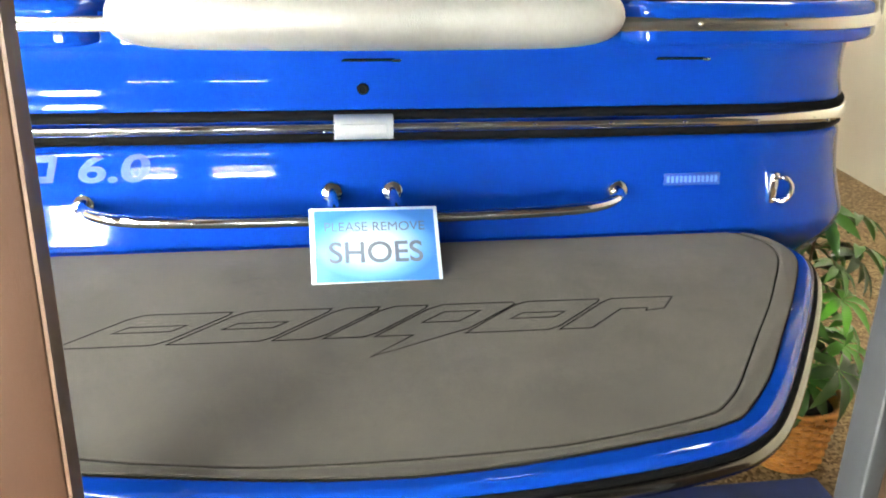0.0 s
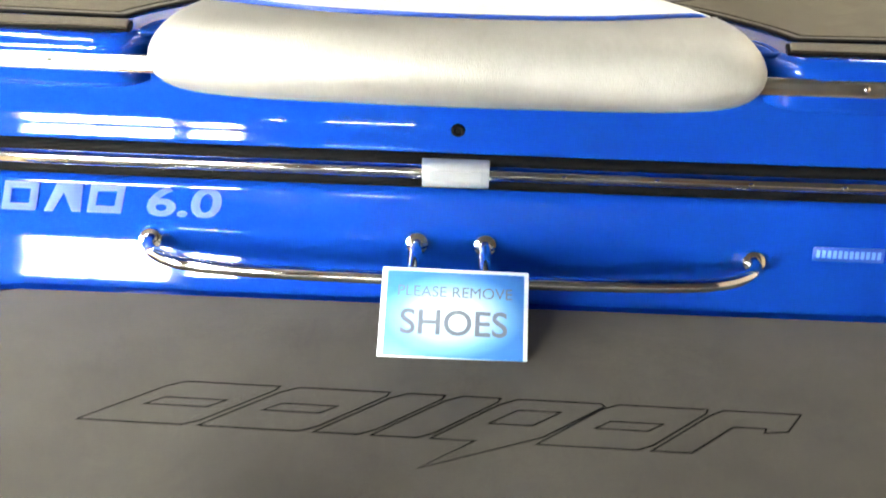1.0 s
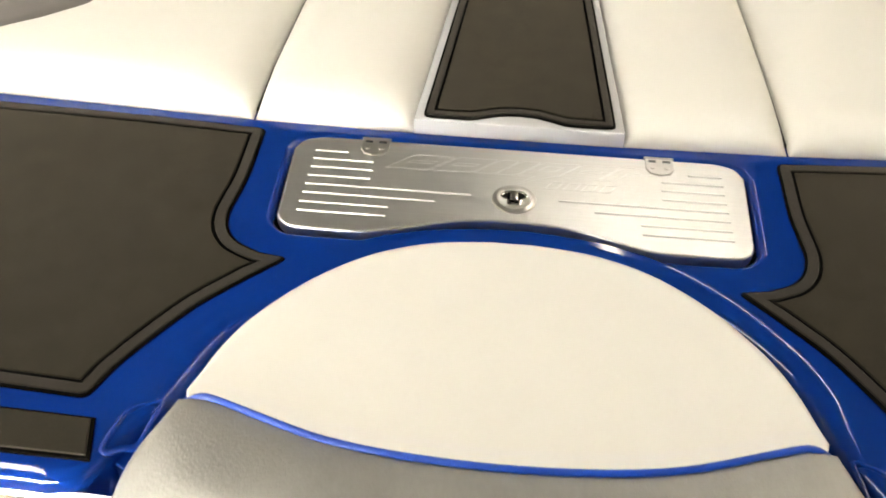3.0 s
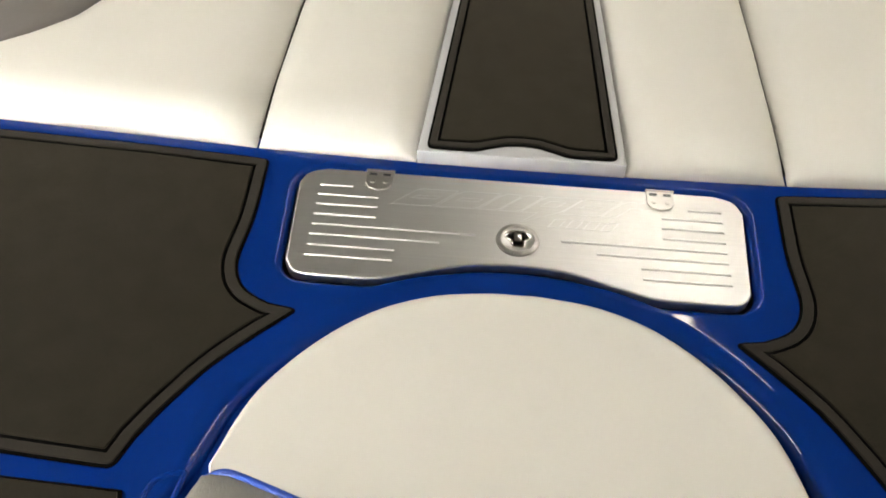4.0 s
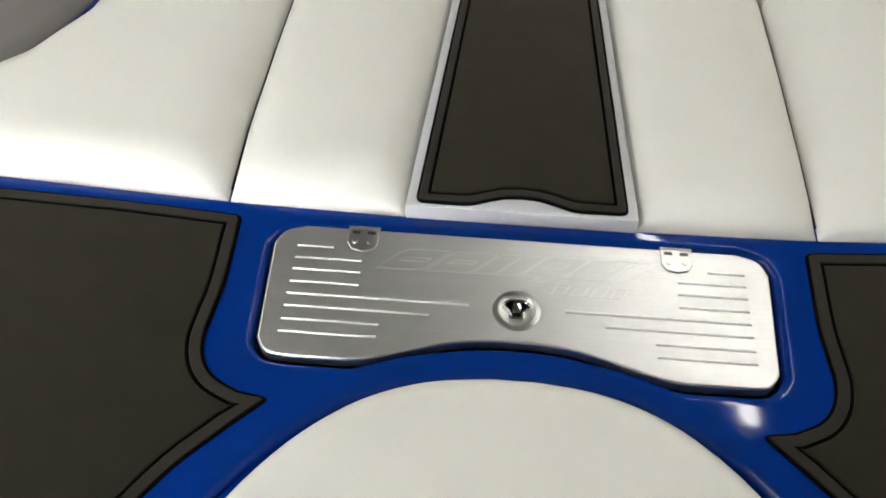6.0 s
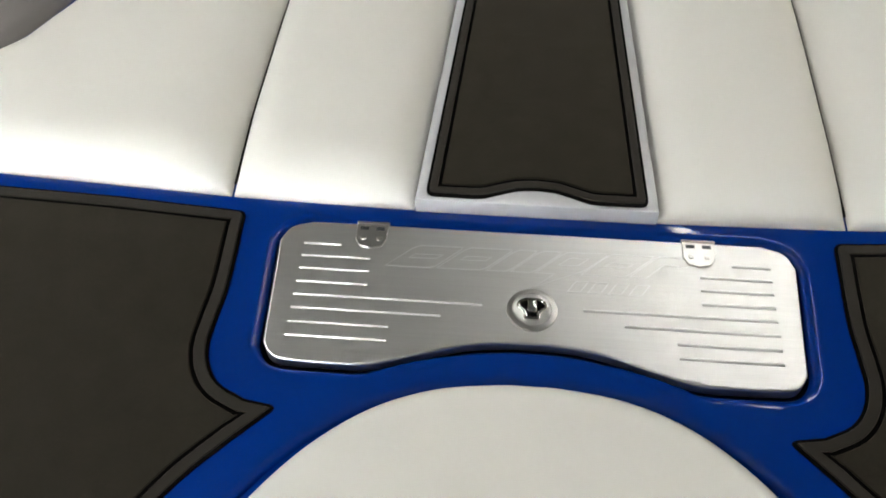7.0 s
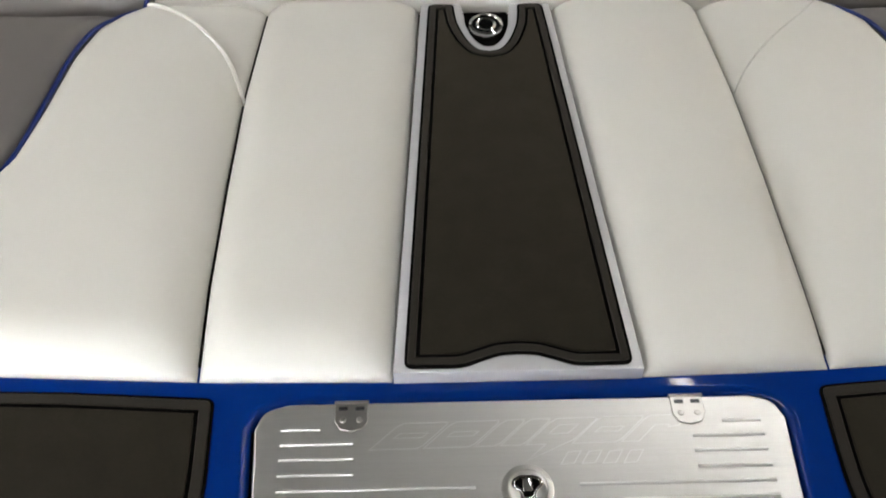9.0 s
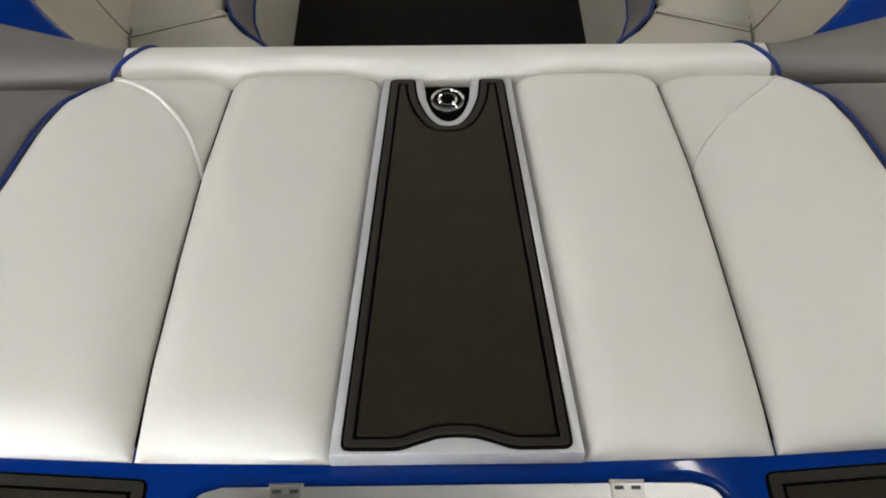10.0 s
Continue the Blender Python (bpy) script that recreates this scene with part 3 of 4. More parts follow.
PGRV_HALF = spline([(0.0, -0.766), (0.11, -0.764), (0.222, -0.757), (0.36, -0.733)], 4)[:-1] + spline([(0.36, -0.733), (0.44, -0.712), (0.478, -0.686), (0.53, -0.63), (0.685, -0.418), (0.785, -0.26)], 4)[:-1] + spline([(0.785, -0.26), (0.818, -0.20), (0.831, -0.155), (0.829, -0.115), (0.812, -0.085)], 4)

PPAD_HALF, PGRV_HALF = ([(x, reach(y)) for x, y in h] for h in (PPAD_HALF, PGRV_HALF))


def slanted_figure(x0, x1, y0, h, lean, fall):
    """Outlined slanted blocks in a row, cut by slots, one with a tail below the line and the last with a flag at its head."""
    def at(u, v):
        return (x0 + u * (x1 - x0) + v * lean, y0 + v * h + u * fall)

    def block(a, b):
        return ([at(a, 0.0), at(b - 0.012, 0.0), at(b, 0.12), at(b, 0.9), at(b - 0.008, 1.0), at(a + 0.012, 1.0), at(a, 0.86)], True)
    out = [block(0.0, 0.185), block(0.200, 0.378), block(0.390, 0.474), block(0.484, 0.570), block(0.752, 0.925)]
    # a slit inside each wide block
    for a, b, v0, v1 in ((0.040, 0.145, 0.42, 0.60), (0.240, 0.335, 0.42, 0.60), (0.795, 0.882, 0.42, 0.60)):
        out.append(([at(a, v0), at(b, v0), at(b + 0.004, v1), at(a + 0.004, v1)], True))
    out.append(([at(0.580, 0.0), at(0.652, 0.0), at(0.648, -0.62), at(0.742, 0.16), at(0.748, 0.94), at(0.735, 1.0), at(0.592, 1.0), at(0.580, 0.84)], True))
    out.append(([at(0.622, 0.40), at(0.694, 0.40), at(0.698, 0.74), at(0.626, 0.74)], True))
    out.append(([at(0.936, 0.0), at(1.0, 0.0), at(1.0, 0.62), at(1.055, 0.62), at(1.062, 0.52), at(1.095, 0.58), at(1.075, 1.0), at(0.944, 1.0), at(0.936, 0.86)], True))
    return out


def platform_pad():
    outer = mirrored(PPAD_HALF)
    base = slab("platform_pad", outer, PLAT_Z + 0.0025, PLAT_Z - 0.002, 0.0008, M_BLACK, platform, "grey foam platform pad with a routed figure", steps=1)
    back = -0.052
    field = mirrored(PGRV_HALF + [(0.798, back - 0.012), (0.772, back)])
    field_l = ccw(field)
    slab("pad_field", offset(field_l, 0.002), PLAT_Z + 0.006, PLAT_Z + 0.002, 0.0012, M_FOAM_PLAT, base, steps=2)
    # the border runs round from one end of the stern to the other
    ring = [p for p in offset(ccw(outer), 0.003) if p[1] < back - 0.005]
    ring.sort(key=lambda p: math.atan2(p[0], -(p[1] + 0.05)))
    inner = [p for p in offset(field_l, -0.0022) if p[1] < back - 0.01]
    inner.sort(key=lambda p: math.atan2(p[0], -(p[1] + 0.05)))
    slab("pad_border", ring + inner[::-1], PLAT_Z + 0.006, PLAT_Z + 0.002, 0.0008, M_FOAM_PLAT, base, steps=2)
    for pts, shut in slanted_figure(-0.522, 0.350, -0.433, 0.106, 0.118, -0.020):
        ribbon("routed_figure", [(pts, shut)], 0.0030, PLAT_Z + 0.0055, 0.0009, M_BLACK, base)


platform_pad()

# chrome grab bar across the stern
bar = tube("grab_bar", spline([(-0.54, 0.005, 0.0), (-0.535, -0.03, 0.0), (-0.515, -0.06, 0.0), (-0.46, -0.088, -0.003), (-0.36, -0.098, -0.006), (-0.2, -0.103, -0.007), (0.0, -0.105, -0.007),
                               (0.2, -0.103, -0.007), (0.36, -0.098, -0.006), (0.46, -0.088, -0.003), (0.515, -0.06, 0.0), (0.535, -0.03, 0.0), (0.54, 0.005, 0.0)], 5), 0.0122, M_CHROME, boat, "polished stainless grab bar", n=16)
for sx in (-0.061, 0.061):
    tube("bar_post", [(sx, 0.01, 0.012), (sx, -0.03, 0.01), (sx, -0.075, 0.002), (sx, -0.103, -0.006)], 0.0105, M_CHROME, bar, n=14)
for sx, sz in ((-0.54, 0.0), (0.54, 0.0), (-0.061, 0.012), (0.061, 0.012)):
    lathe("flange", [(0.0001, 0.007), (0.013, 0.007), (0.019, 0.005), (0.0225, 0.0), (0.0225, -0.004)], M_CHROME, bar, n=28).matrix_basis = pose(sx, -0.002, sz, 76)

# tie-down eye
eye_t = box("eye_plate", (0.886, -0.007, -0.040), (0.903, 0.012, 0.030), M_CHROME, boat, "chrome tie-down eye", bevel=0.004)
eye_t.name = "tie_down_eye"
tube("eye_ring", spline([(0.897, -0.004, 0.02), (0.912, -0.016, 0.021), (0.925, -0.02, 0.006), (0.925, -0.02, -0.016), (0.912, -0.016, -0.031), (0.897, -0.004, -0.03)], 5), 0.0055, M_CHROME, eye_t, n=10)


# lettering and plates on the stern
def stern_text(body, x, z, size, mat, name, label, y=-0.003, shear=0.0):
    cu = bpy.data.curves.new(name, "FONT")
    cu.body, cu.size, cu.shear, cu.extrude, cu.offset = body, size, shear, 0.0004, 0.0018
    cu.materials.append(mat)
    ob = new(name, cu)
    ob.matrix_basis = pose(x, y, z, 83.4)
    ob.parent = boat
    return tagged(ob, label)


t60 = stern_text("6.0", -0.551, 0.043, 0.075, M_DECAL, "engine_size_lettering", "silver 6.0 lettering", y=0.0062, shear=0.15)
t60.scale = (1.48, 1, 1)


def bar_mark(name, outline, x, z, mat, y, tilt=73.0):
    """A flat decal on the leaning stern."""
    ob = slab(name, outline, 0.0006, -0.001, 0.0002, mat, boat, steps=1)
    ob.matrix_basis = pose(x, y, z, tilt)
    return ob


# the maker's word before the number, as plain slanted bars
for k in range(6):
    xx = -0.655 - 0.077 * k
    shape = ([(0.0, 0.0), (0.062, 0.0), (0.076, 0.054), (0.014, 0.054)], [(0.0, 0.0), (0.016, 0.0), (0.040, 0.036), (0.050, 0.0), (0.066, 0.0), (0.076, 0.054), (0.030, 0.054)])[k % 2]
    hole = [offset(ccw(shape), 0.0135)] if k % 2 == 0 else []
    ob = slab("decal_block", shape, 0.0006, -0.001, 0.0002, M_DECAL, boat, "silver decal block", holes=hole, steps=1)
    ob.matrix_basis = pose(xx, 0.0066, 0.043, 83.4)
# vent slots under the lip
for sx in (0.018, 0.66):
    v = slab("vent_slot", rounded([(-0.056, -0.0026), (0.056, -0.0026), (0.050, 0.0026), (-0.050, 0.0026)], 0.0025), 0.0012, -0.003, 0.0006, M_RUBBER, boat, "narrow dark vent slot", steps=2)
    v.matrix_basis = pose(sx, 0.026, 0.272, 96)
    box("vent_tab", (0.044, -0.003, 0.0012), (0.060, 0.003, 0.004), M_CHROME, v, bevel=0.001)
# small serial plate
plate = tagged(bar_mark("serial_plate", rounded([(0, 0), (0.126, 0), (0.126, 0.026), (0, 0.026)], 0.003), 0.643, 0.006, M_PLATE, y=0.0004, tilt=79.5), "small blue serial plate with pale unreadable marks")
for k in range(12):
    b = slab("serial_mark", [(0.006 + 0.0098 * k, 0.006), (0.0122 + 0.0098 * k, 0.006), (0.0122 + 0.0098 * k, 0.020), (0.006 + 0.0098 * k, 0.020)], 0.0012, 0.0004, 0.0001, M_MARK, plate, steps=1)

# ---- hatch lid with hinges and latch ----
lid = slab("hatch_lid", LID_LOOP, DECK_Z + 0.004, 0.412, 0.0035, M_ALU, boat, "brushed aluminium hatch lid with milled lines", steps=3)
LID_TOP = DECK_Z + 0.0035
LINES = [(0.265, 0.375), (0.222, 0.354), (0.221, 0.333), (0.221, 0.311), (0.066, 0.290), (0.119, 0.269), (0.185, 0.247), (0.186, 0.2265)]
for inner_x, ly in LINES:
    for s in (1, -1):
        tube("milled_line", [(s * inner_x, ly, LID_TOP), (s * (inner_x * 0.9 + 0.0316), ly, LID_TOP), (s * 0.316, ly, LID_TOP)], 0.0023, M_CUT, lid, n=10)
emblem = slanted_figure(-0.200, 0.150, 0.344, 0.037, 0.040, 0.004)
ribbon("engraved_emblem", emblem, 0.0013, LID_TOP, 0.0007, M_CUT, lid, "faint engraved emblem")
small = [([(0.045 + 0.027 * k, 0.318), (0.062 + 0.027 * k, 0.319), (0.073 + 0.027 * k, 0.336), (0.056 + 0.027 * k, 0.335)], True) for k in range(4)]
ribbon("engraved_word", small, 0.0012, LID_TOP, 0.0008, M_CUT, lid)


def hinge(x):
    h = slab("hinge", [(x - 0.0215, 0.4125), (x - 0.0215, 0.385), (x - 0.015, 0.374), (x, 0.370), (x + 0.015, 0.374), (x + 0.0215, 0.385), (x + 0.0215, 0.4125)],
             LID_TOP + 0.0035, LID_TOP - 0.001, 0.001, M_HINGE, lid, "small stainless hinge", steps=2)
    tube("knuckle", [(x - 0.0225, 0.4125, LID_TOP + 0.001), (x + 0.0225, 0.4125, LID_TOP + 0.001)], 0.0036, M_HINGE, h, n=10)
    for sx in (-0.011, 0.011):
        lathe("hinge_screw", [(0.0001, 0.0012), (0.003, 0.001), (0.0042, 0.0)], M_HINGE, h, at=(x + sx, 0.386, LID_TOP + 0.0035), n=10)
        box("hinge_slot", (x + sx - 0.006, 0.4005, LID_TOP + 0.0034), (x + sx + 0.006, 0.406, LID_TOP + 0.0039), M_GALV, h)


hinge(-0.2245)
hinge(0.2225)


def latch(cx, cy):
    f = lathe("latch", [(0.0235, 0.0012), (0.0255, 0.0038), (0.029, 0.004), (0.0325, 0.0025), (0.0335, 0.0)], M_HINGE, lid, "round stainless flush latch", at=(cx, cy, LID_TOP), n=40)
    lathe("latch_bowl", [(0.0001, 0.0012), (0.016, 0.0012), (0.0225, 0.0014), (0.0245, 0.0028)], M_ALU, f, at=(cx, cy, LID_TOP), n=40)
    pull = [(-0.011, -0.016), (0.011, -0.016), (0.0105, -0.006), (0.0215, 0.004), (0.0185, 0.013), (0.009, 0.018), (-0.009, 0.018), (-0.0185, 0.013), (-0.0215, 0.004), (-0.0105, -0.006)]
    P2 = [(cx + a, cy + b) for a, b in rounded(pull, 0.004, 3)]
    slab("latch_pull", P2, LID_TOP + 0.0045, LID_TOP + 0.001, 0.0012, M_CHROME, f, holes=[offset(ccw(P2), 0.0042)], steps=2)
    # flat black plate for the shade inside the pull's opening
    slab("latch_recess", offset(ccw(P2), 0.0042), LID_TOP + 0.0018, LID_TOP + 0.0008, 0.0002, M_RUBBER, f, steps=1)
    box("latch_tongue", (cx - 0.006, cy - 0.004, LID_TOP + 0.0012), (cx + 0.006, cy + 0.013, LID_TOP + 0.0036), M_CHROME, f, bevel=0.001)


latch(-0.0005, 0.2855)

# ---- centre walkway on the sun pad ----
NOTCH = spline([(0.0440, 1.226), (0.0405, 1.196), (0.0385, 1.172), (0.027, 1.137), (0.012, 1.117), (0.0, 1.113)], 3)
WALK = [(0.0, 0.4435), (0.169, 0.4435), (0.1185, 1.241), (0.050, 1.242)] + NOTCH
walk_loop = ccw(WALK + [(-x, y) for x, y in reversed(WALK[1:-1])])
WALK_Z = 0.455
tread = slab("walkway", walk_loop, WALK_Z, 0.4255, 0.014, M_GELWHITE, boat, "light grey gelcoat walkway frame", steps=8, rz=0.0032)
TREAD = ([(0.0, 0.4675), (0.025, 0.4655)] + spline([(0.03, 0.4640), (0.052, 0.4565), (0.072, 0.4495), (0.09, 0.4478)], 3) + [(0.155, 0.4485), (0.1055, 1.229), (0.0585, 1.229)]
         + spline([(0.0575, 1.206), (0.0555, 1.189), (0.052, 1.168), (0.038, 1.128), (0.02, 1.102), (0.0, 1.096)], 4))
tread_loop = ccw(TREAD + [(-x, y) for x, y in reversed(TREAD[1:-1])])
foam_pad(tread_loop, WALK_Z - 0.0008, 0.006, 0.0150, tread, "walkway_pad", "grey foam tread with a routed border")
# chrome socket in the notch; its plate is black for chrome's dark reflections
sock = slab("tow_socket", [(-0.026, 1.135), (0.026, 1.135), (0.042, 1.17), (0.042, 1.245), (-0.042, 1.245), (-0.042, 1.17)], 0.4345, 0.4262, 0.003, M_BLACK, boat, "chrome tow pylon socket")
lathe("socket_ring", [(0.0001, 0.001), (0.0125, 0.001), (0.0135, 0.007), (0.017, 0.009), (0.020, 0.0065), (0.0240, 0.0065), (0.026, 0.009), (0.031, 0.007), (0.033, 0.0)], M_CHROME, sock, at=(0, 1.190, 0.4345), n=36)
# flat black disc for the darkness of the open bore
lathe("socket_bore", [(0.0001, 0.0022), (0.0128, 0.0022)], M_RUBBER, sock, at=(0, 1.190, 0.4345), n=24)
tube("socket_gasket", [(0.022 * math.cos(a * math.pi / 16), 1.190 + 0.022 * math.sin(a * math.pi / 16), 0.4412) for a in range(32)], 0.0020, M_RUBBER, sock, n=6, closed=True)

# ---- cushions ----


LAST_SURFACE = []


def soft(d, r):
    return 1.0 if d >= r else math.sqrt(max(0.0, 1 - (1 - d / r) ** 2))


def spread(n, k=0.75):
    """n + 1 steps from 0 to 1, closer together near both ends."""
    return [(1 - k) * t + k * (0.5 - 0.5 * math.cos(math.pi * t)) for t in (i / n for i in range(n + 1))]


def cushion(name, label, left, right, y0, y1, z0, h, mat, r=0.035, r_ends=(0.04, 0.04), group="", nu=22, nv=44, crown=0.006, category="cushion", dip=None, front=None, tuck=0.0):
    """A stuffed panel between two curves x = left(y) and x = right(y)."""
    rows = []

    def height(x, y, u, v, wide):
        long = y1 - y0
        s = soft(u * wide, r) * soft((1 - u) * wide, r) * soft(v * long, r_ends[0]) * soft((1 - v) * long, r_ends[1])
        z = z0 + h * s + crown * math.sin(math.pi * u) * math.sin(math.pi * min(1, max(0, v)))
        z += 0.0022 * noise.noise((x * 9, y * 7, 0.3)) * s + 0.0007 * noise.noise((x * 30, y * 26, 2.3)) * s
        return z - (dip(x, y) * s if dip else 0.0)
    for v in spread(nv, 0.8):
        row = []
        for u in spread(nu):
            y = y0 + (y1 - y0) * v
            a, b = left(y), right(y)
            x = a + (b - a) * u
            if front:
                y += (front(x) - y0) * (1 - v)
            z = height(x, y, u, v, abs(b - a))
            row.append((x, y - tuck * abs(2 * u - 1) ** 7 * max(0.0, (v - 0.75) / 0.25) ** 2, z))
        rows.append(row)
    LAST_SURFACE.clear()
    LAST_SURFACE.append(lambda x, y: height(x, y, (x - left(y)) / (right(y) - left(y)), (y - y0) / (y1 - y0), abs(right(y) - left(y))))
    bm = bmesh.new()
    vs = [[bm.verts.new(p) for p in row] for row in rows]
    for a, b in zip(vs, vs[1:]):
        for i in range(len(a) - 1):
            bm.faces.new((a[i], a[i + 1], b[i + 1], b[i]))
    edge = [vs[0][i] for i in range(len(vs[0]))] + [r_[-1] for r_ in vs[1:]] + list(reversed(vs[-1][:-1])) + [r_[0] for r_ in reversed(vs[1:-1])]
    low = [bm.verts.new((v.co.x, v.co.y, z0 - 0.001)) for v in edge]
    for i in range(len(edge)):
        j = (i + 1) % len(edge)
        bm.faces.new((edge[i], edge[j], low[j], low[i]))
    bm.faces.new(low)
    return tagged(finish(bm, name, mat, sharp=75), label, category, group)


SEAM_X = [(0.45, 0.431), (0.60, 0.430), (0.80, 0.426), (1.0, 0.419), (1.12, 0.409), (1.24, 0.398)]
SEAM_LEFT = [(y, x + (0.003 if y < 0.5 else 0.007)) for y, x in SEAM_X]
WALK_EDGE = [(0.434, 0.1705), (1.23, 0.1215)]
OUT_X = [(0.45, 1.06), (0.60, 0.98), (0.65, 0.915), (0.71, 0.852), (0.84, 0.782), (0.96, 0.757), (1.10, 0.735), (1.17, 0.712), (1.205, 0.680), (1.230, 0.640), (1.252, 0.60)]
PAD_FRONT = lambda x: 0.4450 + 0.022 * max(0.0, abs(x) - 0.15) + 0.035 * max(0.0, abs(x) - 0.42)
for s in (1, -1):
    L = (lambda y: interp(y, WALK_EDGE) + 0.001) if s > 0 else (lambda y: -interp(y, SEAM_LEFT) + 0.0015)
    R = (lambda y: interp(y, SEAM_X) - 0.0015) if s > 0 else (lambda y: -interp(y, WALK_EDGE) - 0.001)
    cushion("sun_pad_cushion", "long white vinyl sun pad cushion beside the walkway", L, R, 0.4465, 1.252, 0.4255, 0.042, M_WHITE, front=PAD_FRONT, tuck=0.005, r=0.070, crown=0.010, r_ends=(0.085, 0.034), group="sun pad cushions")
    ARC = [(0.609, 1.215), (0.575, 1.178), (0.534, 1.138), (0.50, 1.104), (0.469, 1.07), (0.436, 1.03), (0.420, 1.002)] if s > 0 else [(0.614, 1.222), (0.575, 1.203), (0.532, 1.173), (0.49, 1.125), (0.457, 1.078), (0.436, 1.03), (0.4245, 0.994)]

    def corner_dip(x, y, s=s):
        """The corner panel inside the stitched arc lies a little lower."""
        ax = abs(x)
        yy = float(np.interp(ax, [p[0] for p in reversed(ARC)], [p[1] for p in reversed(ARC)]))
        return 0.010 * min(1.0, max(0.0, (y - yy) / 0.03)) if ax < 0.614 and y > yy else 0.0
    L = (lambda y: interp(y, SEAM_X) + 0.0015) if s > 0 else (lambda y: -interp(y, OUT_X))
    R = (lambda y: interp(y, OUT_X)) if s > 0 else (lambda y: -interp(y, SEAM_LEFT) - 0.0015)
    cushion("sun_pad_side_cushion", "wide white vinyl sun pad cushion with blue piped edge", L, R, 0.4465, 1.252, 0.4255, 0.043, M_WHITE, front=PAD_FRONT, tuck=0.004, r=0.075, crown=0.010, r_ends=(0.085, 0.034),
            group="sun pad cushions", nu=34, nv=60, dip=corner_dip)
    welt = tube("stitched_welt", [(s * x, y, LAST_SURFACE[0](s * x, y) + (0.002 if s < 0 else 0.0008)) for k, (x, y) in enumerate(spline(ARC, 6))], 0.0046 if s < 0 else 0.0017, M_WHITE, n=6)
    tagged(welt, "white stitched welt across the cushion corner" if s < 0 else "fine stitched seam across the cushion corner", "welt", "cushion welts")
    # grey vinyl flank outside the blue piping
    pipe = [(s * x, y) for y, x in OUT_X[2:]]
    G0 = (lambda y: interp(y, OUT_X) + 0.002) if s > 0 else (lambda y: -1.12)
    G1 = (lambda y: 1.12) if s > 0 else (lambda y: -interp(y, OUT_X) - 0.002)
    cushion("flank_cushion", "dark grey vinyl flank cushion", G0, G1, 0.62, 1.224, 0.4255, 0.036, M_GREYVIN, r=0.03, group="grey flank cushions")
    tagged(tube("cushion_piping", [(x, y, 0.4475) for x, y in spline(pipe, 4)], 0.0042, M_PIPE, n=8), "royal blue piping between the white and grey cushions", "piping", "cushion piping")

# dark sheet added to give the gaps between the cushions their shade
slab("cushion_gap_shade", mirrored([(0.0, 0.475), (0.50, 0.475), (0.90, 0.50), (0.90, 0.70), (0.74, 0.95), (0.66, 1.25), (0.0, 1.25)]), 0.4275, 0.4252, 0.001, M_DARK, boat, "dark sheet under the sun pad for the shade in its gaps", steps=1)

# seat on the stern: white top, silver bolster, blue piping
SEAT_Z = 0.458


def stern_seat():
    seat = thing("stern_seat", "white vinyl stern seat with a silver padded front", "seat")
    seat.matrix_basis = pose(0, 0, 0)
    white = ccw(SEAT_ARC + SEAT_PIPE[1:-1])
    near = [min(math.dist(p, q) for q in SEAT_PIPE) for p in white]
    slab("seat_top", white, SEAT_Z, 0.403, 0.022, M_WHITE, seat, "white vinyl seat top", weights=[min(1, 0.12 + d / 0.12) for d in near], steps=6)
    front = spline([(0.373, -0.164), (0.396, -0.20), (0.416, -0.246), (0.415, -0.286), (0.388, -0.315), (0.30, -0.327), (0.15, -0.331), (0.0, -0.333)], 6)
    front = front + [(-x, y) for x, y in reversed(front[:-1])]
    # the roll: from the piping over the front and under, section by section
    rows = []
    m = len(front)
    for i, f in enumerate(front):
        u = i / (m - 1)
        q = np.array(SEAT_PIPE[::-1])
        k = u * (len(q) - 1)
        a = q[int(k)] * (1 - k % 1) + q[min(int(k) + 1, len(q) - 1)] * (k % 1)
        f = np.array(f)
        row = []
        for t, out, z in ROLL_SECTION:
            p = a + (f - a) * out
            row.append((p[0], p[1], z))
        rows.append(row)
    grid("bolster", rows, M_SILVER, seat, "padded silver vinyl bolster", sharp=80)
    tube("piping", [(x, y, SEAT_Z + 0.0015 - 0.010 * max(0.0, (abs(x) - 0.335) / 0.032) ** 2) for x, y in SEAT_PIPE], 0.0045, M_SEATPIPE, seat, "royal blue piping", n=8)


ROLL_SECTION = []
for k in range(17):
    a = math.pi * (0.5 - k / 16 * 1.0)
    # over the top, round the front, back underneath
    out = 0.45 + 0.55 * math.cos(a) if k else 0.45
    ROLL_SECTION.append((k, out, 0.404 + (0.055 if a > 0 else 0.055) * math.sin(a)))
ROLL_SECTION = [(0, 0.0, SEAT_Z - 0.001), (0, 0.12, SEAT_Z + 0.0015), (0, 0.28, SEAT_Z + 0.0025)] + ROLL_SECTION + [(0, 0.2, 0.349), (0, 0.0, 0.352)]
stern_seat()


# ---- backrest roll behind the sun pad, and the cockpit beyond ----
def bolster_rows(xs, cy=1.274, cz=0.449, ry=0.043, rz=0.036, n=28):
    rows = []
    for x in xs:
        ax = abs(x)
        bite = 0.013 * math.sin(math.pi * min(1, max(0, (ax - 0.12) / 0.29))) if ax < 0.41 else 0.010 * math.sin(math.pi * min(1, (ax - 0.41) / 0.2))
        row = []
        for k in range(n):
            a = 2 * math.pi * k / n
            c, s = math.cos(a), math.sin(a)
            grow = 0.22 * max(0.0, ax - 0.63)
            y = cy + grow + (ry + grow + (bite if c < 0 else 0) * -1) * math.copysign(abs(c) ** 0.8, c)
            z = cz + rz * math.copysign(abs(s) ** 0.8, s) - 0.05 * max(0, ax - 0.58)
            row.append((x, y, z))
        rows.append(row)
    return rows


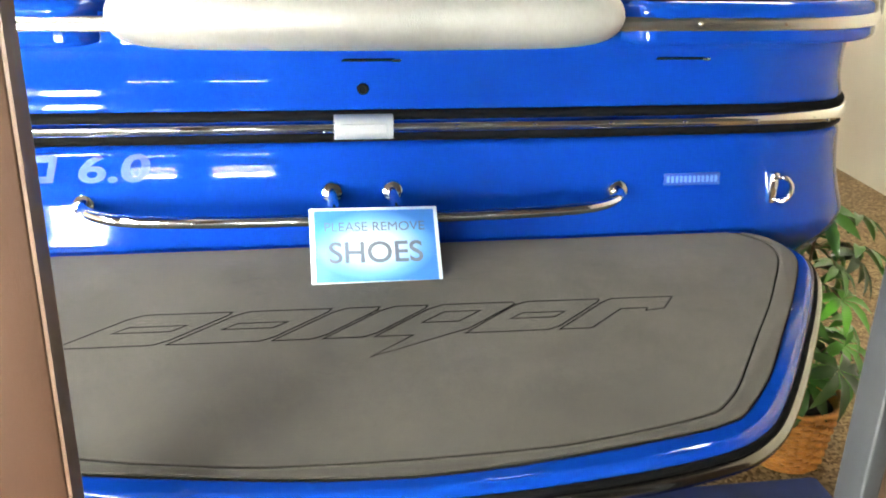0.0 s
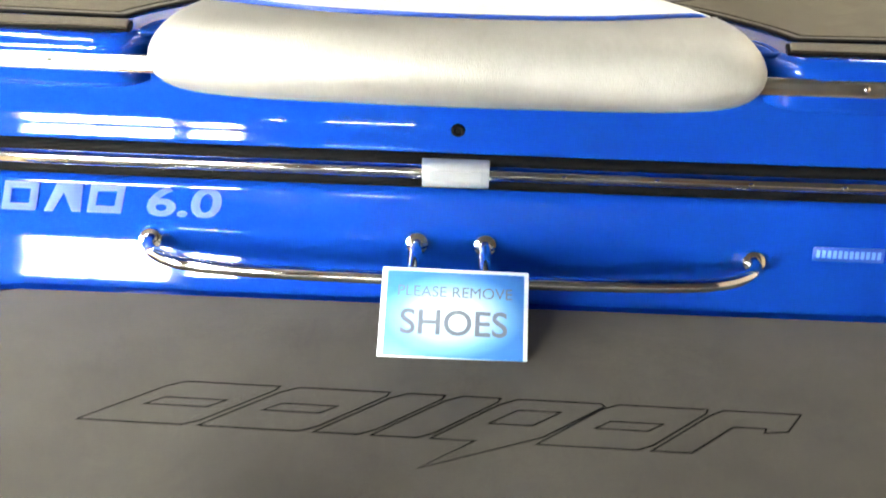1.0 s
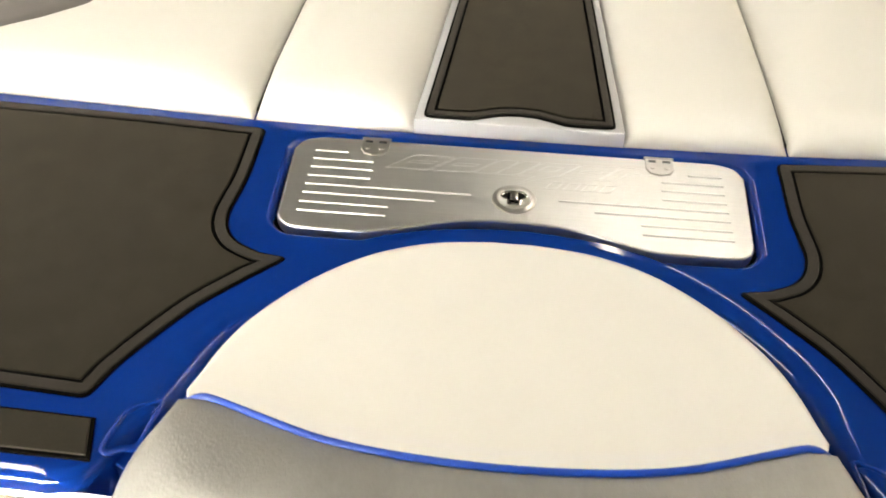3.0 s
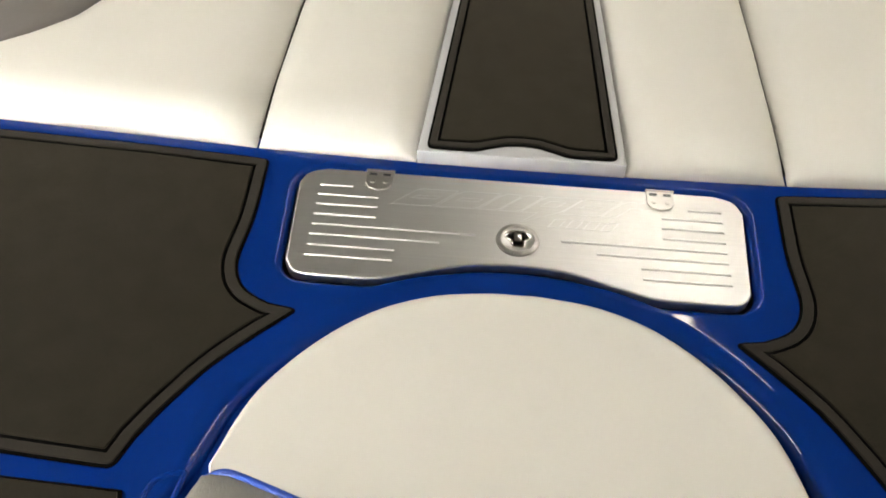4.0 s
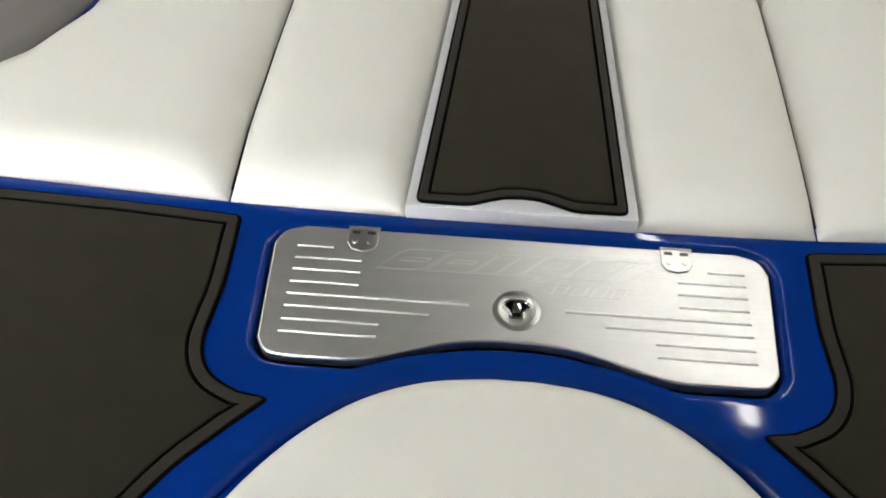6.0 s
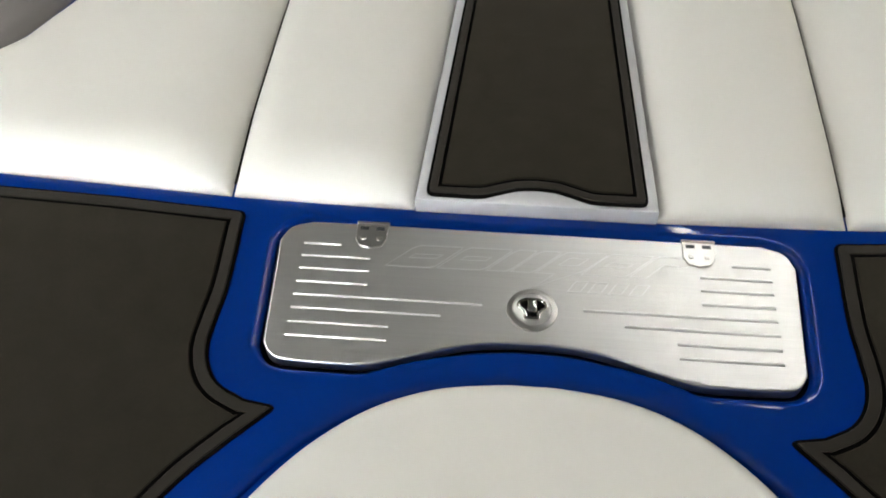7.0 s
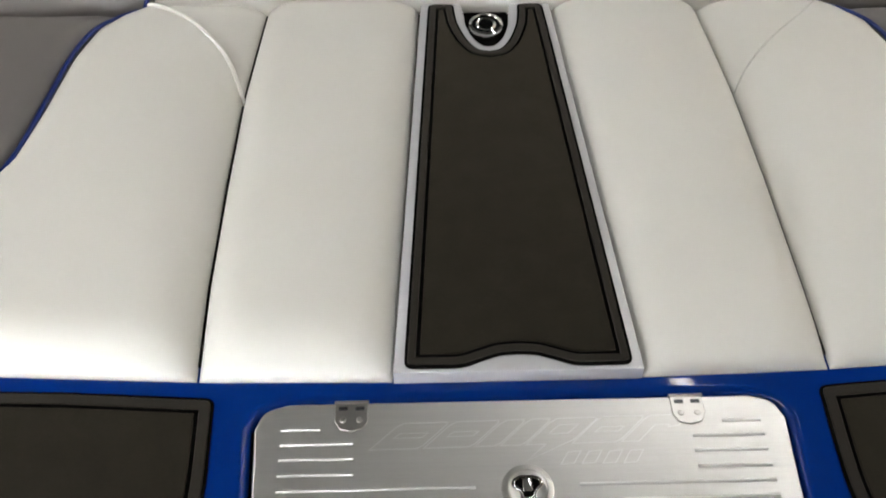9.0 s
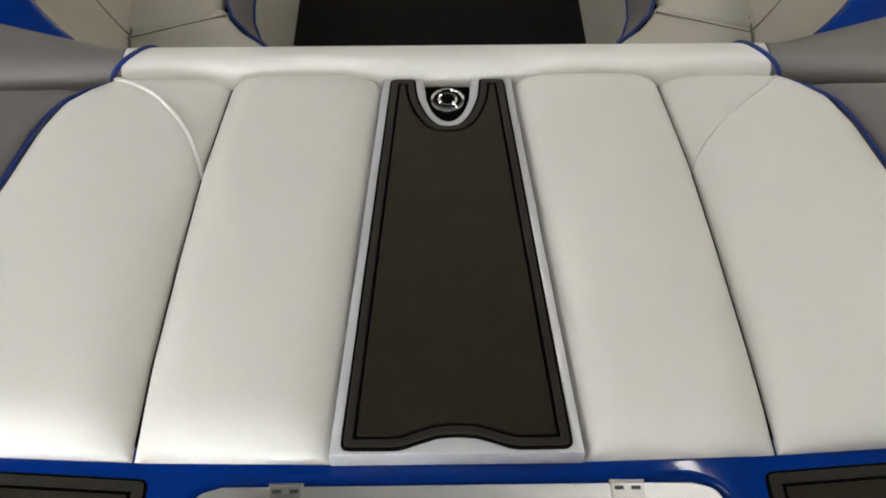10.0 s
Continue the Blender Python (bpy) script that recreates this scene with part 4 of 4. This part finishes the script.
backrest = thing("backrest_roll", "white vinyl backrest roll with grey ends and blue piping", "backrest")
grid("roll_middle", bolster_rows(np.linspace(-0.605, 0.605, 79)), M_WHITE, backrest, "white vinyl roll", close_u=True, sharp=80, cap=True)
for s in (1, -1):
    grid("roll_end", bolster_rows([s * x for x in np.linspace(0.608, 1.13, 20)], ry=0.044, rz=0.036), M_GREYVIN, backrest, "dark grey vinyl end", close_u=True, sharp=80, cap=True)
    ring = bolster_rows([s * 0.625], ry=0.046, rz=0.0385)[0]
    tube("roll_piping", [(x - s * 0.07 * (y - 1.225) / 0.09, y, z) for x, y, z in ring], 0.005, M_PIPE, backrest, "royal blue piping", n=8, closed=True)

SEAT_IN = [(1.35, 0.30), (1.90, 0.42), (1.99, 0.50), (2.04, 0.552), (2.11, 0.598), (2.18, 0.625), (2.3, 0.640), (3.0, 0.645)]
COAM_X = [(1.33, 0.68), (1.40, 0.725), (1.47, 0.795), (1.55, 0.862), (1.70, 0.94), (2.0, 1.0), (2.4, 1.03), (3.4, 1.05)]
tagged(box("cockpit_floor", (-1.12, 1.346, -0.47), (1.12, 3.6, -0.45), M_DARK, boat), "black cockpit carpet")
box("engine_box_front", (-1.10, 1.325, -0.45), (1.10, 1.345, 0.40), M_GREYVIN, boat)
for s in (1, -1):
    seat = thing("cockpit_seat", "white vinyl cockpit lounge seat, coloured as in shade, with grey and blue trim", "seat", "cockpit seats")
    near = (lambda y: interp(y, SEAT_IN)) if s > 0 else (lambda y: -0.96)
    far = (lambda y: 0.96) if s > 0 else (lambda y: -interp(y, SEAT_IN))
    c = cushion("seat_cushion", "", near, far, 1.35, 2.17, -0.034, 0.034, M_SHADED_WHITE, r=0.03, r_ends=(0.03, 0.05), category="")
    c.parent = seat
    near2 = (lambda y: 0.632) if s > 0 else (lambda y: -0.96)
    far2 = (lambda y: 0.96) if s > 0 else (lambda y: -0.632)
    c2 = cushion("seat_cushion", "", near2, far2, 2.0, 3.0, -0.034, 0.044, M_SHADED_WHITE, r=0.03, r_ends=(0.03, 0.05), category="", front=lambda x: 2.055 + 0.41 * (0.745 - abs(x)))
    c2.parent = seat
    for o in (c, c2):
        for key in ("label", "category"):
            if key in o.keys():
                del o[key]
    prof2 = spline([(-0.068, -0.084), (-0.088, -0.14), (-0.105, -0.25), (-0.125, -0.45)], 4)
    runs = [(y, interp(y, SEAT_IN)) for y in np.linspace(1.35, 3.0, 40)]
    grid("seat_base", [[(s * (x + d), y, z) for d, z in prof2] for y, x in runs], M_SHADED_WHITE, seat)
    grid("trim_band", [[(s * (x + d - 0.004), y, z) for d, z in spline([(-0.006, -0.012), (-0.03, -0.030), (-0.066, -0.085)], 4)] for y, x in runs], M_GREYVIN, seat, "dark grey trim band")
    for d, z in ((-0.004, -0.010), (-0.072, -0.088)):
        tube("seat_piping", [(s * (x + d), y, z) for y, x in runs[::2]], 0.005, M_PIPE, seat, n=8)
    # side wall of the cockpit: white pad below a blue gunwale that curves in behind the sun pad
    ys = np.linspace(1.345, 3.4, 40)
    xin = [interp(y, COAM_X) for y in ys]
    grid("side_backrest", [[(s * (x + a), y, z) for a, z in spline([(-0.16, -0.04), (-0.11, 0.04), (-0.055, 0.16), (-0.006, 0.33), (0.02, 0.375)], 5)] for x, y in zip(xin, ys)], M_SHADED_WHITE, seat, "white padded side backrest, coloured as in shade")
    # thin taupe tubes draw the shade in the seat's creases and seams
    tube("seat_crease", [(s * (x - 0.140), y, 0.006) for x, y in zip(xin, ys)], 0.0045, M_CREASE, seat, n=6)
    tube("seat_crease", [(s * x, 2.052 + 0.41 * (0.745 - x), 0.001) for x in np.linspace(0.61, 0.90, 8)], 0.0038, M_CREASE, seat, n=6)
    tube("backrest_seam", [(s * (1.002 + a), 2.02, z) for a, z in spline([(-0.16, -0.035), (-0.11, 0.04), (-0.055, 0.16), (-0.006, 0.33), (0.02, 0.375)], 5)], 0.0032, M_CREASE, seat, n=6)
    grid("coaming", [[(s * min(x + a, 1.19), y, z) for a, z in spline([(0.004, 0.36), (0.0, 0.40), (0.022, 0.425), (0.12, 0.43), (0.30, 0.42), (0.6, 0.36)], 5)] for x, y in zip(xin, ys)], M_BLUE, boat, "royal blue gunwale coaming")


# ---- sign ----


def shoe_sign():
    sign = thing("notice_sign", "laminated blue and white notice hanging from the grab bar", "sign")
    top, bot = Vector((0.0105, -0.121, 0.021)), Vector((0.0095, -0.236, -0.0885))
    up = (top - bot)
    h = up.length
    right = Vector((0.998, 0.0, -0.008)).normalized()
    up.normalize()
    nrm = right.cross(up).normalized()
    mid = (top + bot) / 2
    sign.matrix_basis = Matrix(((right.x, up.x, nrm.x, mid.x), (right.y, up.y, nrm.y, mid.y), (right.z, up.z, nrm.z, mid.z), (0, 0, 0, 1)))
    w = 0.243
    slab("laminate", rounded([(-w / 2, -h / 2), (w / 2, -h / 2), (w / 2, h / 2), (-w / 2, h / 2)], 0.003), 0.0008, -0.0008, 0.0003, M_SIGN, sign, "clear laminate edge", steps=1)
    slab("print", [(-w / 2 + 0.009, -h / 2 + 0.007), (w / 2 - 0.007, -h / 2 + 0.007), (w / 2 - 0.007, h / 2 - 0.006), (-w / 2 + 0.009, h / 2 - 0.006)], 0.0014, 0.0007, 0.0002, M_SIGNPRINT, sign, "pale blue printed sheet", steps=1)
    for body, size, y in (("PLEASE REMOVE", 0.0265, 0.030), ("SHOES", 0.060, -0.034)):
        cu = bpy.data.curves.new("sign_text", "FONT")
        cu.body, cu.size, cu.extrude, cu.align_x = body, size, 0.0002, "CENTER"
        cu.offset = 0.0008 if size > 0.05 else 0.0
        cu.materials.append(M_INK)
        t = new("lettering", cu)
        t.parent = sign
        t.matrix_basis = pose(0.0, y, 0.0018)
        tagged(t, "grey capital lettering")


shoe_sign()

# ---- boarding steps: two boards beside the way in, and a carpeted tread ----
steps = thing("boarding_steps", "boarding steps with tan side boards and blue carpet", "steps")
b1 = box("side_board", (-0.480, -1.005, FLOOR_Z), (-0.372, -0.960, 1.05), M_PLY, steps, "worn tan wooden side board", bevel=0.002)
box("board_edge", (-0.3716, -1.004, FLOOR_Z), (-0.368, -0.961, 1.049), M_PLYEDGE, b1, "brown board edge")
b2 = box("side_board", (0.4955, -1.03, FLOOR_Z), (0.85, -0.99, 0.42), M_PLYEDGE, steps, "brown wooden side board", bevel=0.002)
box("metal_corner", (0.472, -1.034, FLOOR_Z), (0.495, -0.986, 0.43), M_GALV, b2, "grey metal corner trim", bevel=0.003)
box("tread", (-0.6, -1.25, -0.36), (0.73, -0.585, -0.32), M_BLUECARPET, steps, "blue carpeted top tread", bevel=0.01)
box("riser", (-0.6, -1.24, FLOOR_Z), (0.75, -1.20, -0.361), M_BLUECARPET, steps)

# ---- plant in a basket ----
BX, BY = 1.165, 0.19


def basket():
    b = thing("basket", "round woven wicker plant basket on the carpet", "basket")
    b.matrix_basis = pose(BX, BY, FLOOR_Z)
    lathe("basket_wall", [(0.088, 0.0), (0.113, 0.188), (0.109, 0.188), (0.084, 0.0)], M_WICKER, b, n=40)
    for k in range(15):
        z = 0.008 + 0.0124 * k
        ring = [((0.092 + 0.132 * z + 0.0040 * (1 if (i // 2 + k) % 2 else -1)) * math.cos(math.pi * i / 28), (0.092 + 0.132 * z + 0.0040 * (1 if (i // 2 + k) % 2 else -1)) * math.sin(math.pi * i / 28), z) for i in range(56)]
        tube("woven_rod", ring, 0.0052, M_WICKER, b, n=6, closed=True)
    for i in range(28):
        c, d = math.cos(math.pi * i / 14), math.sin(math.pi * i / 14)
        tube("stake", [(0.093 * c, 0.093 * d, 0.002), (0.1185 * c, 0.1185 * d, 0.19)], 0.0032, M_WICKER, b, n=5)
    tube("basket_rim", [((0.122 + 0.003 * math.sin(a * 1.5)) * math.cos(a * math.pi / 24), (0.122 + 0.003 * math.sin(a * 1.5)) * math.sin(a * math.pi / 24), 0.192) for a in range(48)], 0.008, M_WICKER, b, n=8, closed=True)
    lathe("basket_base", [(0.0001, 0.003), (0.094, 0.003), (0.094, 0.0)], M_WICKER, b, n=36)
    lathe("soil", [(0.0001, 0.165), (0.06, 0.168), (0.112, 0.16)], M_SOIL, b, n=30)


basket()


def leaf_mesh():
    """A palmate leaf: seven pointed lobes folded along their ribs."""
    bm = bmesh.new()
    c = bm.verts.new((0, 0, 0))
    for k in range(7):
        a = math.pi * (-0.72 + 1.44 * k / 6)
        length = 0.085 + 0.03 * math.cos(a * 0.9)
        d = Vector((math.sin(a), math.cos(a), 0))
        s = Vector((d.y, -d.x, 0))
        prev = None
        for t, w, drop in ((0.12, 0.004, 0.0), (0.34, 0.0125, 0.004), (0.60, 0.0155, -0.006), (0.84, 0.009, -0.022), (1.0, 0.001, -0.038)):
            m = d * length * t
            v = [bm.verts.new(m + s * w + Vector((0, 0, drop + w * 0.35))), bm.verts.new(m + Vector((0, 0, drop))), bm.verts.new(m - s * w + Vector((0, 0, drop + w * 0.35)))]
            if prev:
                bm.faces.new((prev[0], prev[1], v[1], v[0])), bm.faces.new((prev[1], prev[2], v[2], v[1]))
            else:
                bm.faces.new((c, v[1], v[0])), bm.faces.new((c, v[2], v[1]))
            prev = v
    for f in bm.faces:
        f.smooth = True
    me = bpy.data.meshes.new("leaf")
    bm.to_mesh(me)
    bm.free()
    me.materials.append(M_LEAF)
    return me


def plant():
    rng = random.Random(5)
    p = thing("potted_plant", "green potted plant with palmate leaves in a wicker basket", "plant")
    p.matrix_basis = pose(BX, BY, FLOOR_Z + 0.16)
    me = leaf_mesh()
    stalk = spline([(0.0, 0.0, 0.0), (0.012, 0.01, 0.16), (-0.008, 0.03, 0.34), (0.012, 0.05, 0.52), (0.03, 0.06, 0.60)], 6)
    tube("stem", stalk, [0.0065 - 0.004 * i / (len(stalk) - 1) for i in range(len(stalk))], M_STEM, p, n=7)
    for k in range(34):
        a = k * 2.4 + rng.uniform(-0.4, 0.4)
        h = rng.uniform(0.07, 0.20) if k < 13 else rng.uniform(0.26, 0.62)
        r = rng.uniform(0.05, 0.13) if k < 13 else rng.uniform(0.05, 0.15)
        base = Vector(stalk[min(len(stalk) - 1, int(max(h - 0.06, 0.0) / 0.60 * len(stalk)))])
        tip = Vector((base.x + math.cos(a) * r, base.y + math.sin(a) * r, h))
        mid = base.lerp(tip, 0.55) + Vector((0, 0, 0.02))
        tube("leaf_stalk", spline([base, mid, tip], 3), 0.0018, M_STEM, p, n=5)
        lf = new("leaf", me)
        lf.parent = p
        sc = rng.uniform(0.72, 1.12)
        lf.matrix_basis = Matrix.Translation(tip) @ Euler((radians(rng.uniform(-75, -10)), radians(rng.uniform(-25, 25)), a - math.pi / 2 + rng.uniform(-0.5, 0.5))).to_matrix().to_4x4() @ Matrix.Scale(sc, 4)


plant()
